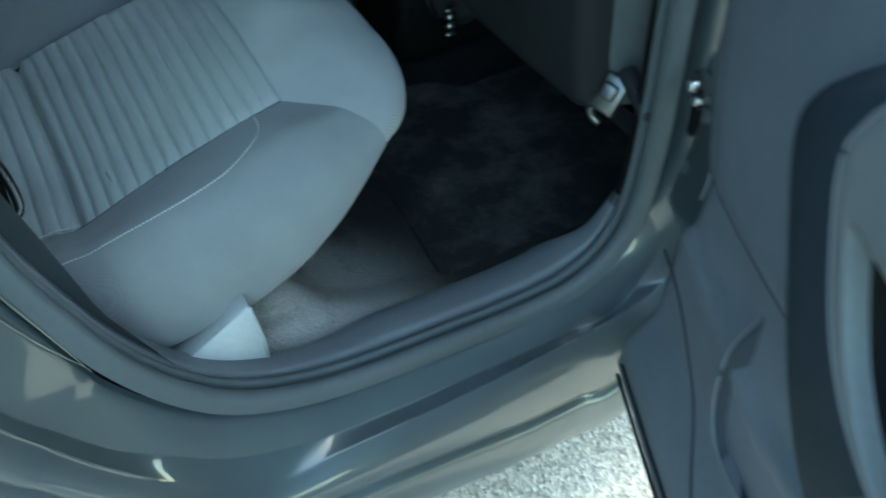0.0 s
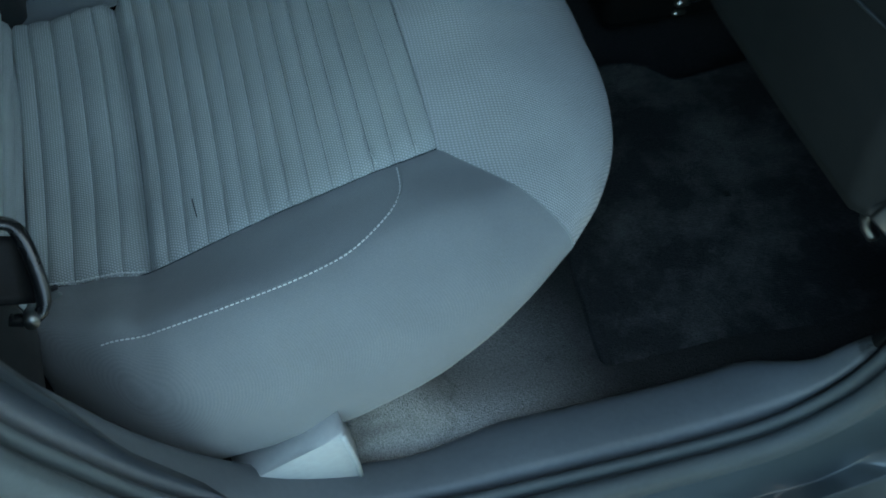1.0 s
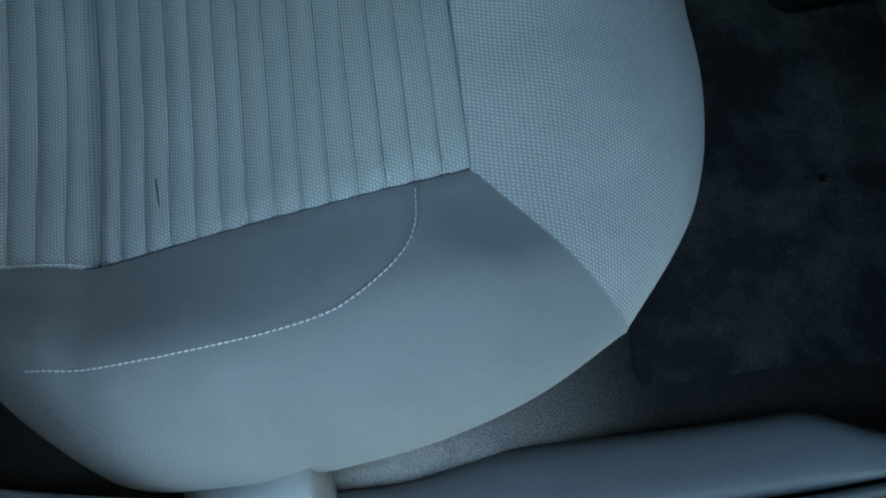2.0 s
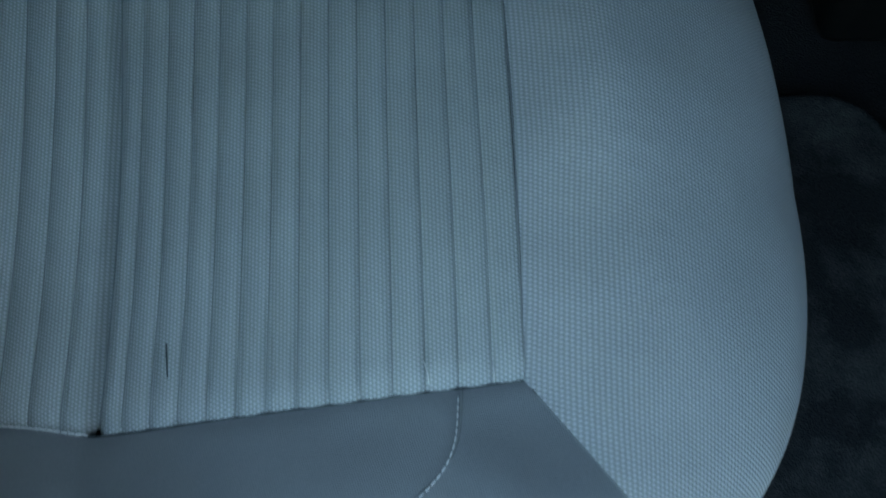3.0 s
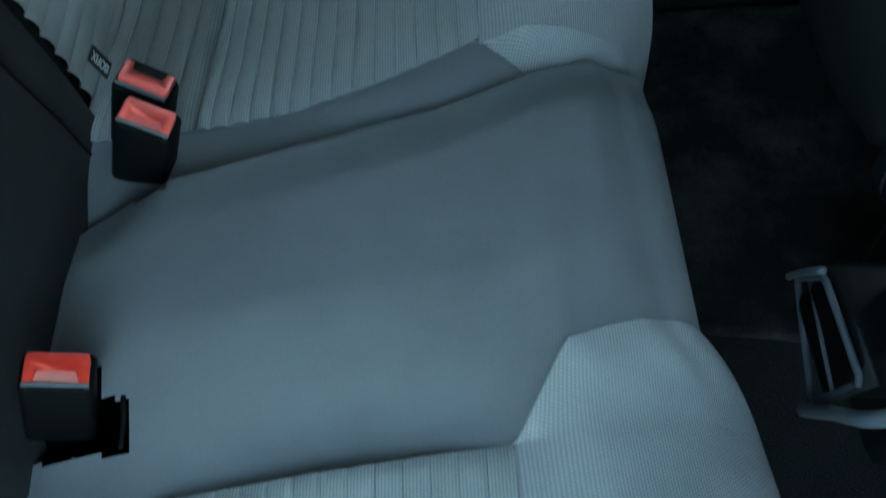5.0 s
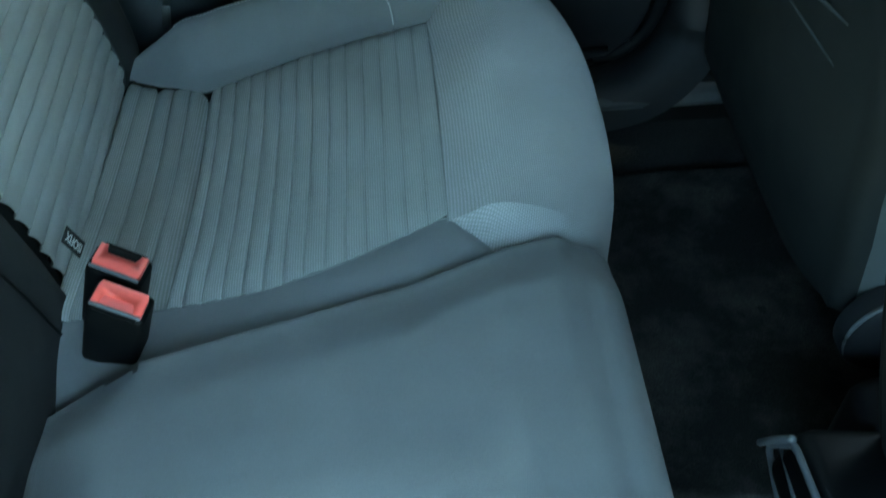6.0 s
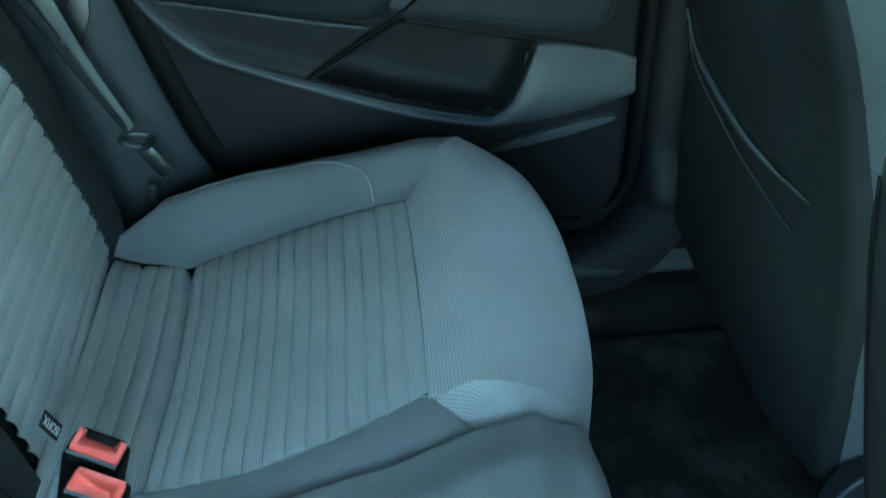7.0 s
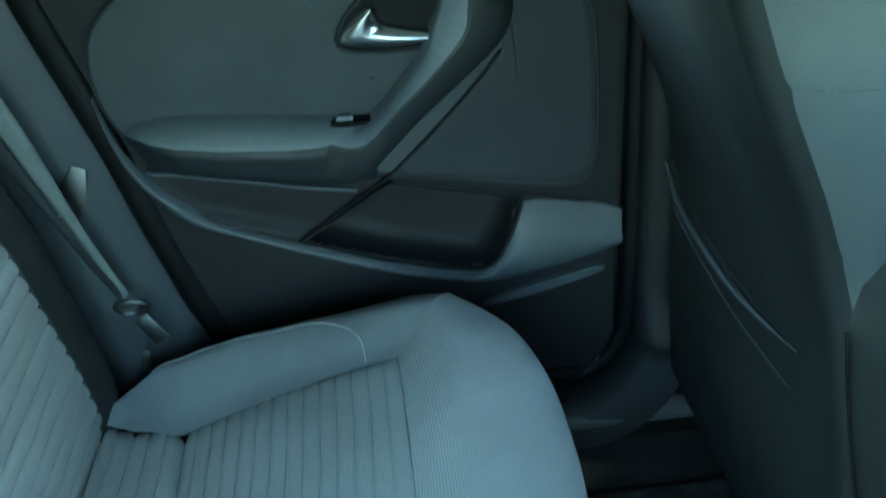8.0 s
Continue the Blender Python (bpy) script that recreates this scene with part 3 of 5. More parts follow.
def floor_mat(side):
    mat = thing("floor_mat", "black textile floor mat behind the front seat", "floor mat", "rear floor mats")
    edge = [(0.405, 0.535), (0.40, 0.40), (0.40, 0.20), (0.42, 0.075), (0.50, 0.06), (0.585, 0.045), (0.63, 0.012), (0.66, -0.004), (0.70, 0.02), (0.76, 0.03), (0.86, 0.06), (0.88, 0.3), (0.87, 0.53), (0.7, 0.545), (0.5, 0.545)]
    if side < 0:
        # the near edge lies askew
        edge = [(0.452, 0.624), (0.430, 0.613), (0.421, 0.588), (0.424, 0.54), (0.430, 0.48), (0.436, 0.40), (0.44, 0.25), (0.46, 0.165), (0.53, 0.152), (0.605, 0.150), (0.645, 0.168), (0.665, 0.197), (0.70, 0.196), (0.78, 0.19), (0.88, 0.21), (0.89, 0.4), (0.87, 0.60), (0.7, 0.622), (0.55, 0.626)]
    line = crom(edge + edge[:1], 121)[:-1]
    c = np.mean(line, axis=0)
    rows = []
    for k, h in ((1.0, 0.283), (1.0, 0.291), (0.985, 0.295), (0.96, 0.293), (0.8, 0.294), (0.6, 0.294), (0.4, 0.294), (0.2, 0.294), (0.02, 0.294)):
        rows.append([(c[0] + (p[0] - c[0]) * k, side * (c[1] + (p[1] - c[1]) * k), h + 0.006 * noise.noise((p[0] * k * 7, p[1] * k * 7, side)) * (k < 0.98)) for p in line])
    part("mat_sheet", grid_mesh(rows, closed_v=True), MAT, mat)
    return mat


floor_mat(-1)
floor_mat(1)


# ---- rear seat ----
def base_height(x, a):
    """The height of the sitting surface of an outer seat; a is the distance from the middle line."""
    z = lerp(x, [-0.12, -0.06, -0.01, 0.05, 0.12, 0.2, 0.255, 0.33], [0.525, 0.522, 0.532, 0.552, 0.574, 0.593, 0.602, 0.606])
    k = (a - 0.18) / 0.315
    tilt = lerp(x, [-0.1, 0, 0.255], [0.020, 0.019, 0.006])
    return z + tilt * (1 - 2 * k) + 0.010 * math.sin(math.pi * min(max(k, 0), 1)) * lerp(x, [0, 0.255], [-0.6, 1.0])


def seat_height(x, a):
    """As base_height, with the rise behind the crease."""
    return base_height(x, a) + (0.006 * smooth(-x / 0.03) - 0.05 * smooth((-x - 0.095) / 0.03) if x < 0 else 0)


FRONT_PITCH, REAR_PITCH, BACK_PITCH = 0.256 / 14, 0.125 / 6, 0.0215
IN_RIB = (0.0, 0.025, 0.06, 0.11, 0.18, 0.28, 0.39, 0.5, 0.61, 0.72, 0.82, 0.89, 0.94, 0.975)


def rib_phases(first, last):
    return [i + f for i in range(first, last) for f in IN_RIB] + [last]


def rib_top(ph):
    """The rounded section of a rib, 0 in the groove and 1 on the crown."""
    return 1 - abs(2 * (ph % 1.0) - 1) ** 3.2


def wander(ph, first, last, pitch, a, seed):
    """How far the sewn groove strays from its straight line."""
    return 0.0014 * noise.noise((ph * pitch * 6, a * 7, seed)) * smooth(min(ph - first, last - ph))


REAR_SEAM = {1: [0.545, 0.540, 0.518, 0.497], -1: [0.488, 0.489, 0.494, 0.503]}
SIDE_SEAM = {1: [(0.0, 0.497), (0.06, 0.496), (0.13, 0.495), (0.20, 0.4945), (0.255, 0.494)], -1: [(0.0, 0.502), (0.06, 0.501), (0.13, 0.499), (0.20, 0.4965), (0.255, 0.494)]}
OUTER_SIDE = [(-0.103, 0.552), (-0.055, 0.602), (0.0, 0.640), (0.07, 0.650), (0.15, 0.650), (0.22, 0.645), (0.285, 0.632), (0.336, 0.609)]
INNER_FRONT = [(0.255, 0.494), (0.256, 0.44), (0.257, 0.38), (0.257, 0.31), (0.256, 0.25), (0.255, 0.18)]
OUTER_FRONT = {-1: [(0.336, 0.609), (0.382, 0.557), (0.407, 0.517), (0.424, 0.47), (0.434, 0.42), (0.438, 0.36), (0.438, 0.28), (0.429, 0.17)],
               1: [(0.336, 0.609), (0.380, 0.556), (0.405, 0.513), (0.420, 0.465), (0.428, 0.41), (0.429, 0.34), (0.421, 0.25), (0.400, 0.172)]}


def edge_profile(g, rise, crest, fall):
    """Height above the seam at the share g of the way to the rim: up to the crest, then rounded down to the rim."""
    if g < crest:
        u = g / crest
        return rise * (0.35 * u + 0.65 * smooth(u))
    u = (g - crest) / (1 - crest)
    return rise - fall * (1 - max(0.0, 1 - u ** 1.8) ** 0.52)


def band_rows(inner, outer, rise, crest, fall, side, hem, nq=60, under=0.10):
    """Rows from a seam over the rolled edge of the cushion and down its side."""
    a, b = crom(inner, nq), crom(outer, nq)
    rows = []
    for i in range(nq):
        q = i / (nq - 1)
        z0 = seat_height(a[i][0], min(a[i][1], 0.495)) - 0.0008
        h, c, f = lerp(q, *rise), lerp(q, *crest), lerp(q, *fall)
        row = []
        for w in np.linspace(0, 1, 30):
            g = 1 - (1 - w) ** 1.35
            pt = a[i] + (b[i] - a[i]) * g
            z = z0 + edge_profile(g, h, c, f) - 0.0018 * (1 - smooth(g / 0.05))
            z += 0.0012 * noise.noise((pt[0] * 18, pt[1] * 18, side))
            row.append((pt[0], side * pt[1], z))
        top = row[-1][2]
        floor_z = lerp(q, *hem)
        d = (b[i] - a[i]) / np.linalg.norm(b[i] - a[i])
        for k in np.linspace(0.08, 1, 10):
            pt = b[i] + d * (0.0015 * math.sin(k * 5) - under * max(0, k - 0.15) ** 1.3)
            row.append((pt[0], side * pt[1], top + (floor_z - top) * k))
        rows.append(row)
    return rows


cushion_fronts = {}


def inner_seam(x, side):
    if side < 0:
        return lerp(x, [-0.1, 0, 0.255], [0.195, 0.188, 0.18])
    return lerp(x, [-0.1, 0, 0.036, 0.10, 0.17, 0.22, 0.255], [0.142, 0.143, 0.138, 0.135, 0.152, 0.170, 0.187])


# height of the outer bolster above the cushion, from the backrest to the front corner
RISE = {-1: ([0, 0.3, 0.45, 0.6, 0.75, 0.9, 1.0], [0.020, 0.030, 0.024, 0.019, 0.018, 0.019, 0.015]),
        1: ([0, 0.10, 0.2, 0.32, 0.45, 0.6, 0.75, 0.9, 1.0], [0.010, 0.031, 0.046, 0.052, 0.046, 0.037, 0.032, 0.030, 0.026])}


def outer_seat(cushion, side):
    """Ribbed middle, honeycomb front and plain outer bolster of one outer seat."""
    inner_side = [(-0.100, REAR_SEAM[side][1]), (-0.05, REAR_SEAM[side][2])] + SIDE_SEAM[side]
    def front_point(ph, k):
        x0 = ph * FRONT_PITCH
        a0 = inner_seam(x0, side)
        a = a0 + (lerp(x0, [0, 0.06, 0.13, 0.20, 0.255], [q[1] for q in SIDE_SEAM[side]]) - a0) * k
        x = x0 + wander(ph, 0, 14, FRONT_PITCH, a, side * 3.0)
        amp = lerp(x0, [0, 0.06, 0.2, 0.255], [0.0056, 0.0050, 0.0038, 0.0024]) * (1 + 0.25 * noise.noise((ph // 1 * 3.1, a * 9, side)))
        edge = smooth(k / 0.03) * smooth((1 - k) / 0.035)
        z = base_height(x, a) + amp * (rib_top(ph) - 0.4) * (0.35 + 0.65 * edge) - 0.0022 * (1 - edge) - 0.010 * (1 - smooth(x0 / 0.009))
        return (x + 0.004 * math.sin(math.pi * k) * (1 - x0 / 0.255), side * a, z)

    def rear_point(ph, k):
        x0 = ph * REAR_PITCH
        a0, a1 = inner_seam(x0, side), lerp(x0, [-0.12, -0.1, -0.05, 0], REAR_SEAM[side])
        a = a0 + (a1 - a0) * k
        x = x0 + wander(ph, -6, 0, REAR_PITCH, a, 4 + side)
        edge = smooth(k / 0.03) * smooth((1 - k) / 0.035)
        z = seat_height(x, a) + 0.0046 * (rib_top(ph) - 0.4) * (0.5 + 0.5 * edge) - 0.003 * (1 - edge) - 0.010 * (1 - smooth(-x0 / 0.010))
        return (x + 0.004 * math.sin(math.pi * k) * (1 + x0 / 0.125), side * a, z)

    across = np.linspace(0, 1, 48)
    ribbed = part("ribbed_panel", grid_mesh([[front_point(ph, k) for k in across] for ph in rib_phases(0, 14)]), RIB, cushion, "grey cloth sewn into narrow ribs")
    rear = part("rear_ribbed_panel", grid_mesh([[rear_point(ph, k) for k in across] for ph in rib_phases(-6, 0)]), RIB, cushion, "grey ribbed cloth turning up to the backrest")
    # sewn thread at the bottom of each groove
    lines = [([front_point(i, k) for k in np.linspace(0.01, 0.99, 40)], lerp(i, [0, 1, 3, 13], [0.0016, 0.0010, 0.0008, 0.0004])) for i in range(0, 14)]
    part("groove_seams", tubes_mesh(lines), SEWN, ribbed, "sewn grooves between the ribs")
    part("groove_seams", tubes_mesh([([rear_point(i, k) for k in np.linspace(0.01, 0.99, 40)], 0.0010) for i in range(-5, 0)]), SEWN, rear, "sewn grooves between the ribs")
    more = 0.011 if side > 0 else 0.0  # the hardly used place is plumper
    side_rows = band_rows(inner_side, OUTER_SIDE, RISE[side], ([0, 0.3, 0.55, 0.7, 0.85, 1.0], [0.56, 0.52, 0.51, 0.48, 0.48, 0.60]),
                          ([0, 0.3, 0.6, 0.75, 0.88, 1.0], [0.085, 0.112, 0.104, 0.086, 0.056, 0.026 + more]), side, ([0, 0.2, 0.42, 0.6, 0.7, 0.83, 0.9, 1.0], [0.42, 0.385, 0.375, 0.385, 0.40, 0.44, 0.49, 0.54]), 90)
    bolster = part("outer_bolster", grid_mesh(side_rows), PLAIN, cushion, "smooth plain grey cloth bolster")
    front_rows = band_rows(INNER_FRONT, OUTER_FRONT[side], ([0, 0.2, 0.6, 1.0], [0.015 + more, 0.018 + 0.5 * more, 0.021, 0.020]), ([0, 0.2, 0.45, 1.0], [0.60, 0.45, 0.32, 0.30]), ([0, 0.2, 0.35, 0.55, 1.0], [0.026 + more, 0.042, 0.060, 0.080, 0.080]),
                           side, ([0, 0.12, 0.3, 0.6, 1.0], [0.55, 0.47, 0.42, 0.38, 0.37]), 90)
    part("front_panel", grid_mesh(front_rows), COMB, cushion, "grey honeycomb weave cloth")
    cushion_fronts[side] = front_rows[-1]
    # seams: dark sewn lines, and the pale top-stitch of the bolster
    for pts, thread in ((inner_side, DARKSEAM), (INNER_FRONT, SEWN)):
        p = [(x, side * a, base_height(x, min(a, 0.495)) - 0.0022) for x, a in crom(pts, 70)]
        part("seam", tube_mesh(p, 0.0007, 6), thread, cushion)
    part("corner_seam", tube_mesh([Vector(q) - Vector((0, 0, 0.0004)) for q in front_rows[0][1:36]], 0.0007, 6), SEWN, cushion)
    if side < 0:
        thread = [(x, side * a, seat_height(x, min(a, 0.495)) + 0.0012) for x, a in crom([q for q in inner_side if q[0] <= 0.0], 50)]
        part("seam_thread", stitch_mesh([Vector(q) for q in thread], 0.0044, 0.0036, 0.0007, (0, 0, 0.0004)), THREAD, cushion, "pale thread at the corner of the cushion")
    near = np.array([r[:30] for r in side_rows])
    line = []
    for x, a in crom([(-0.042, 0.575), (0.0, 0.582), (0.04, 0.583), (0.08, 0.582), (0.12, 0.580), (0.16, 0.574), (0.187, 0.560), (0.206, 0.544), (0.216, 0.526), (0.2195, 0.497)], 140):
        d = (near[:, :, 0] - x) ** 2 + (near[:, :, 1] * side - a) ** 2
        order = np.argsort(d.ravel())[:6]
        w = 1 / (d.ravel()[order] + 1e-7)
        line.append(Vector((x, side * a, float((near[:, :, 2].ravel()[order] * w).sum() / w.sum()))))
    line = [sum((line[min(max(i + k, 0), 139)] for k in range(-3, 4)), Vector()) / 7 for i in range(140)]
    part("stitching", stitch_mesh(line, 0.0044, 0.0031, 0.00058, (0, side * 0.0003, 0.0007)), THREAD, bolster, "pale grey dashed top-stitching")
    off = [p + Vector((0.002, -side * 0.0022, 0.0004)) for p in line]
    part("stitch_seam", tube_mesh(off, 0.0007, 6), SEWN, bolster)


def small_lines(name, lines, radius, material, parent, label):
    """Short loose threads or slits lying on the cloth."""
    part(name, tubes_mesh([([(x, y, base_height(x, abs(y)) + dz) for x, y, dz in pts], radius) for pts in lines]), material, parent, label)


big_cushion = thing("rear_seat_cushion", "grey cloth rear seat cushion, ribbed outer place and plain middle place", "car seat", "rear seat cushions")
outer_seat(big_cushion, -1)

snags = [[(0.0470, -0.452, 0.0028), (0.0476, -0.460, 0.0032), (0.0482, -0.467, 0.0030), (0.0488, -0.473, 0.0024)]]
small_lines("snag", snags, 0.0006, DARKSEAM, big_cushion, "dark pulled slit in one rib")
lint = [[(0.201, -0.480, 0.0024), (0.203, -0.487, 0.0026), (0.2035, -0.493, 0.0020)], [(0.2385, -0.484, 0.0012), (0.2390, -0.489, 0.0014), (0.2388, -0.494, 0.0008)]]
for line in lint:
    small_lines("lint", [line], 0.0003, THREAD, big_cushion, "pale loose thread")

HUMP = ([-0.10, -0.075, -0.03, 0.02, 0.12, 0.22, 0.29, 0.335, 0.362], [0.53, 0.562, 0.585, 0.596, 0.610, 0.626, 0.636, 0.630, 0.617])
RIGHT_EDGE = ([-0.10, 0.0, 0.256, 0.2935, 0.32, 0.345, 0.375, 0.40, 0.43], [-0.195, -0.188, -0.18, -0.119, -0.110, -0.104, -0.098, -0.094, -0.09])
LEFT_EDGE = ([-0.10, 0.014, 0.129, 0.217, 0.305, 0.345, 0.40], [0.050, 0.068, 0.090, 0.106, 0.135, 0.147, 0.138])


def middle_rows():
    rows = []
    xs = list(np.linspace(-0.10, 0.362, 90))
    for x in xs:
        yr, yl, h = lerp(x, *RIGHT_EDGE), lerp(x, *LEFT_EDGE), lerp(x, *HUMP)
        zr = lerp(x, [-0.10, 0, 0.254, 0.2935, 0.345, 0.362], [0.53, 0.546, 0.606, 0.632, 0.626, 0.616])
        zl = lerp(x, [-0.10, 0.0, 0.3, 0.345, 0.362], [0.53, 0.588, 0.618, 0.612, 0.600])
        row = []
        for v in np.linspace(0, 1, 60):
            y = yr + (yl - yr) * v
            z = h - (h - zr) * (1 - smooth((y - yr) / 0.13)) - (h - zl) * (1 - smooth((yl - y) / 0.06)) + 0.0012 * noise.noise((x * 16, y * 16, 7))
            row.append((x, y, z))
        e = row[-1]
        row += [(e[0], e[1] + 0.003, e[2] - 0.003), (e[0], e[1] + 0.0045, e[2] - 0.009), (e[0], e[1] + 0.003, e[2] - 0.03)]
        rows.append(row)
    last = rows[-1]
    for k in range(1, 16):
        t = k / 15
        ang = min(t * 2, 1) * math.pi / 2
        rows.append([(p[0] + 0.034 * math.sin(ang) - 0.05 * max(0, t - 0.5), p[1], p[2] - 0.045 * (1 - math.cos(ang)) - 0.36 * max(0, t - 0.5)) for p in last])
    return rows


mid = middle_rows()


def notch(i, j):
    x, y = mid[i][j][0], mid[i][j][1]
    return (x < -0.012 and -0.152 < y < -0.117) or (x < -0.034 and -0.152 < y < -0.095) or (x < -0.004 and y > 0.056)


part("middle_panel", grid_mesh(mid, skip=notch), PLAIN, big_cushion, "plain dark grey cloth middle place")
p = [mid[i][0] for i in range(len(mid) - 8)]
part("seam", tube_mesh(p, 0.0009, 6), SEWN, big_cushion)
# honeycomb cloth that rises on to the middle place
rows = []
a_line = crom(cushion_fronts[-1], 60)
b_line = polyline([(q[0] + 0.0006, q[1] - 0.0004, q[2] + 0.0006) for q in (r[0] for r in mid) if q[0] >= 0.255], 60)
for i in range(60):
    rows.append([tuple(a_line[i] + (b_line[i] - a_line[i]) * np.array([k ** 1.6, k, 0.85 * smooth(k) + 0.15 * k])) for k in np.linspace(0, 1, 28)])
part("front_panel_wing", grid_mesh(rows), COMB, big_cushion, "grey honeycomb weave cloth")
part("cushion_core", box_mesh((0.34, 0.56, 0.09), 0.02, pose(0.09, -0.24, 0.46)), BLACK, big_cushion)

small_cushion = thing("rear_seat_cushion", "grey cloth rear seat cushion with ribbed middle, single place", "car seat", "rear seat cushions")
outer_seat(small_cushion, 1)
part("spot", tube_mesh([(0.2825, 0.3395, 0.6165), (0.2828, 0.3398, 0.6215), (0.2829, 0.3399, 0.6225)], [0.0012, 0.0009, 0.0003], 8), SEWN, small_cushion, "small dark spot on the cloth")
rows = []
top_line = crom([(x, inner_seam(x, 1), seat_height(x, inner_seam(x, 1)) - 0.003) for x in (-0.1, -0.05, 0.0, 0.06, 0.12, 0.19, 0.25)] + [(0.270, 0.168, 0.604), (0.287, 0.148, 0.603), (0.303, 0.130, 0.600)], 60)
low_line = crom([(-0.10, 0.060, 0.520), (0.0, 0.059, 0.548), (0.13, 0.083, 0.580), (0.217, 0.098, 0.593), (0.26, 0.113, 0.596), (0.305, 0.128, 0.597)], 60)
for i in range(60):
    rows.append([tuple(top_line[i] + (low_line[i] - top_line[i]) * k + np.array([0, 0, 0.006 * math.sin(math.pi * k) - 0.05 * max(0, k - 0.85)])) for k in np.linspace(0, 1, 20)])
part("inner_bolster", grid_mesh(rows), PLAIN, small_cushion, "plain dark grey cloth inner edge")
part("seam", tube_mesh([tuple(q) for q in top_line], 0.0009, 6), SEWN, small_cushion)
rows = []
a_line = crom(cushion_fronts[1], 60)
b_line = crom([(0.252, 0.185, 0.603), (0.270, 0.168, 0.6055), (0.287, 0.148, 0.6045), (0.303, 0.130, 0.6010), (0.33, 0.136, 0.598), (0.355, 0.141, 0.588), (0.375, 0.138, 0.565), (0.386, 0.135, 0.53), (0.39, 0.133, 0.47), (0.37, 0.133, 0.37)], 60)
for i in range(60):
    rows.append([tuple(a_line[i] + (b_line[i] - a_line[i]) * np.array([k ** 1.5, k, k])) for k in np.linspace(0, 1, 20)])
part("front_panel_wing", grid_mesh(rows), COMB, small_cushion, "grey honeycomb weave cloth")
part("cushion_core", box_mesh((0.44, 0.40, 0.09), 0.02, pose(0.14, 0.36, 0.46)), BLACK, small_cushion)


# ---- rear backrests ----
def back_x(z):
    return lerp(z, [0.46, 0.53, 0.60, 0.75, 1.0, 1.15], [-0.115, -0.098, -0.108, -0.140, -0.225, -0.285])


def outer_backrest(side):
    back = thing("rear_bench", "rear backrest with ribbed grey cloth and charcoal cloth bolster", "car seat", "rear backrests")
    def rib_point(ph, a):
        z = ph * BACK_PITCH
        return (back_x(z) + 0.0056 * rib_top(ph) - 0.0042, side * a, z + wander(ph, 22, 52, BACK_PITCH, a, side))

    ribbed = part("ribbed_panel", grid_mesh([[rib_point(ph, a) for a in np.linspace(0.20, 0.53, 30)] for ph in rib_phases(22, 52)]), BACKRIB, back, "grey cloth sewn into narrow ribs")
    part("groove_seams", tubes_mesh([([rib_point(i, a) for a in np.linspace(0.203, 0.527, 24)], 0.0011) for i in range(23, 52)]), SEWN, ribbed, "sewn grooves between the ribs")
    rows = []
    for z in np.linspace(0.46, 1.12, 50):
        bx = back_x(z)
        rows.append([(bx + dx, side * a, z) for a, dx in ((0.528, -0.004), (0.535, 0.004), (0.55, 0.010), (0.575, 0.012), (0.598, 0.004), (0.612, -0.014), (0.620, -0.05), (0.620, -0.12))])
    part("outer_bolster", grid_mesh(rows), DARKCLOTH, back, "charcoal cloth bolster")
    rows = []
    for z in np.linspace(0.46, 1.12, 50):
        bx = back_x(z)
        rows.append([(bx + dx, side * a, z) for a, dx in ((0.202, -0.004), (0.196, -0.006), (0.193, -0.02), (0.193, -0.12))])
    part("inner_edge", grid_mesh(rows), DARKCLOTH, back)
    part("back_board", box_mesh((0.03, 0.44, 0.68), 0.01, pose(-0.27, side * 0.40, 0.80, 0, -19, 0)), BLACK, back)
    part("seam", tube_mesh([(back_x(z) + 0.001, side * 0.529, z) for z in np.linspace(0.5, 1.12, 40)], 0.0015, 6), DARKSEAM, back)
    return back


outer_backrest(-1)
outer_backrest(1)
middle_back = thing("middle_bench", "plain charcoal cloth middle backrest", "car seat", "rear backrests")
rows = []
for z in np.linspace(0.44, 1.12, 60):
    bx = back_x(z) + 0.012
    rows.append([(bx - 0.09, -0.188, z), (bx - 0.03, -0.189, z), (bx - 0.012, -0.184, z)] + [(bx + 0.002 * noise.noise((y * 8, z * 8, 2)), y, z) for y in np.linspace(-0.17, 0.17, 26)] + [(bx - 0.012, 0.184, z), (bx - 0.03, 0.189, z), (bx - 0.09, 0.188, z)])
part("cover", grid_mesh(rows), DARKCLOTH, middle_back)
part("seam", tube_mesh([(back_x(z) + 0.013, 0.135 - 0.10 * (z - 0.5), z) for z in np.linspace(0.5, 1.1, 30)], 0.0014, 6), BLACK, middle_back)


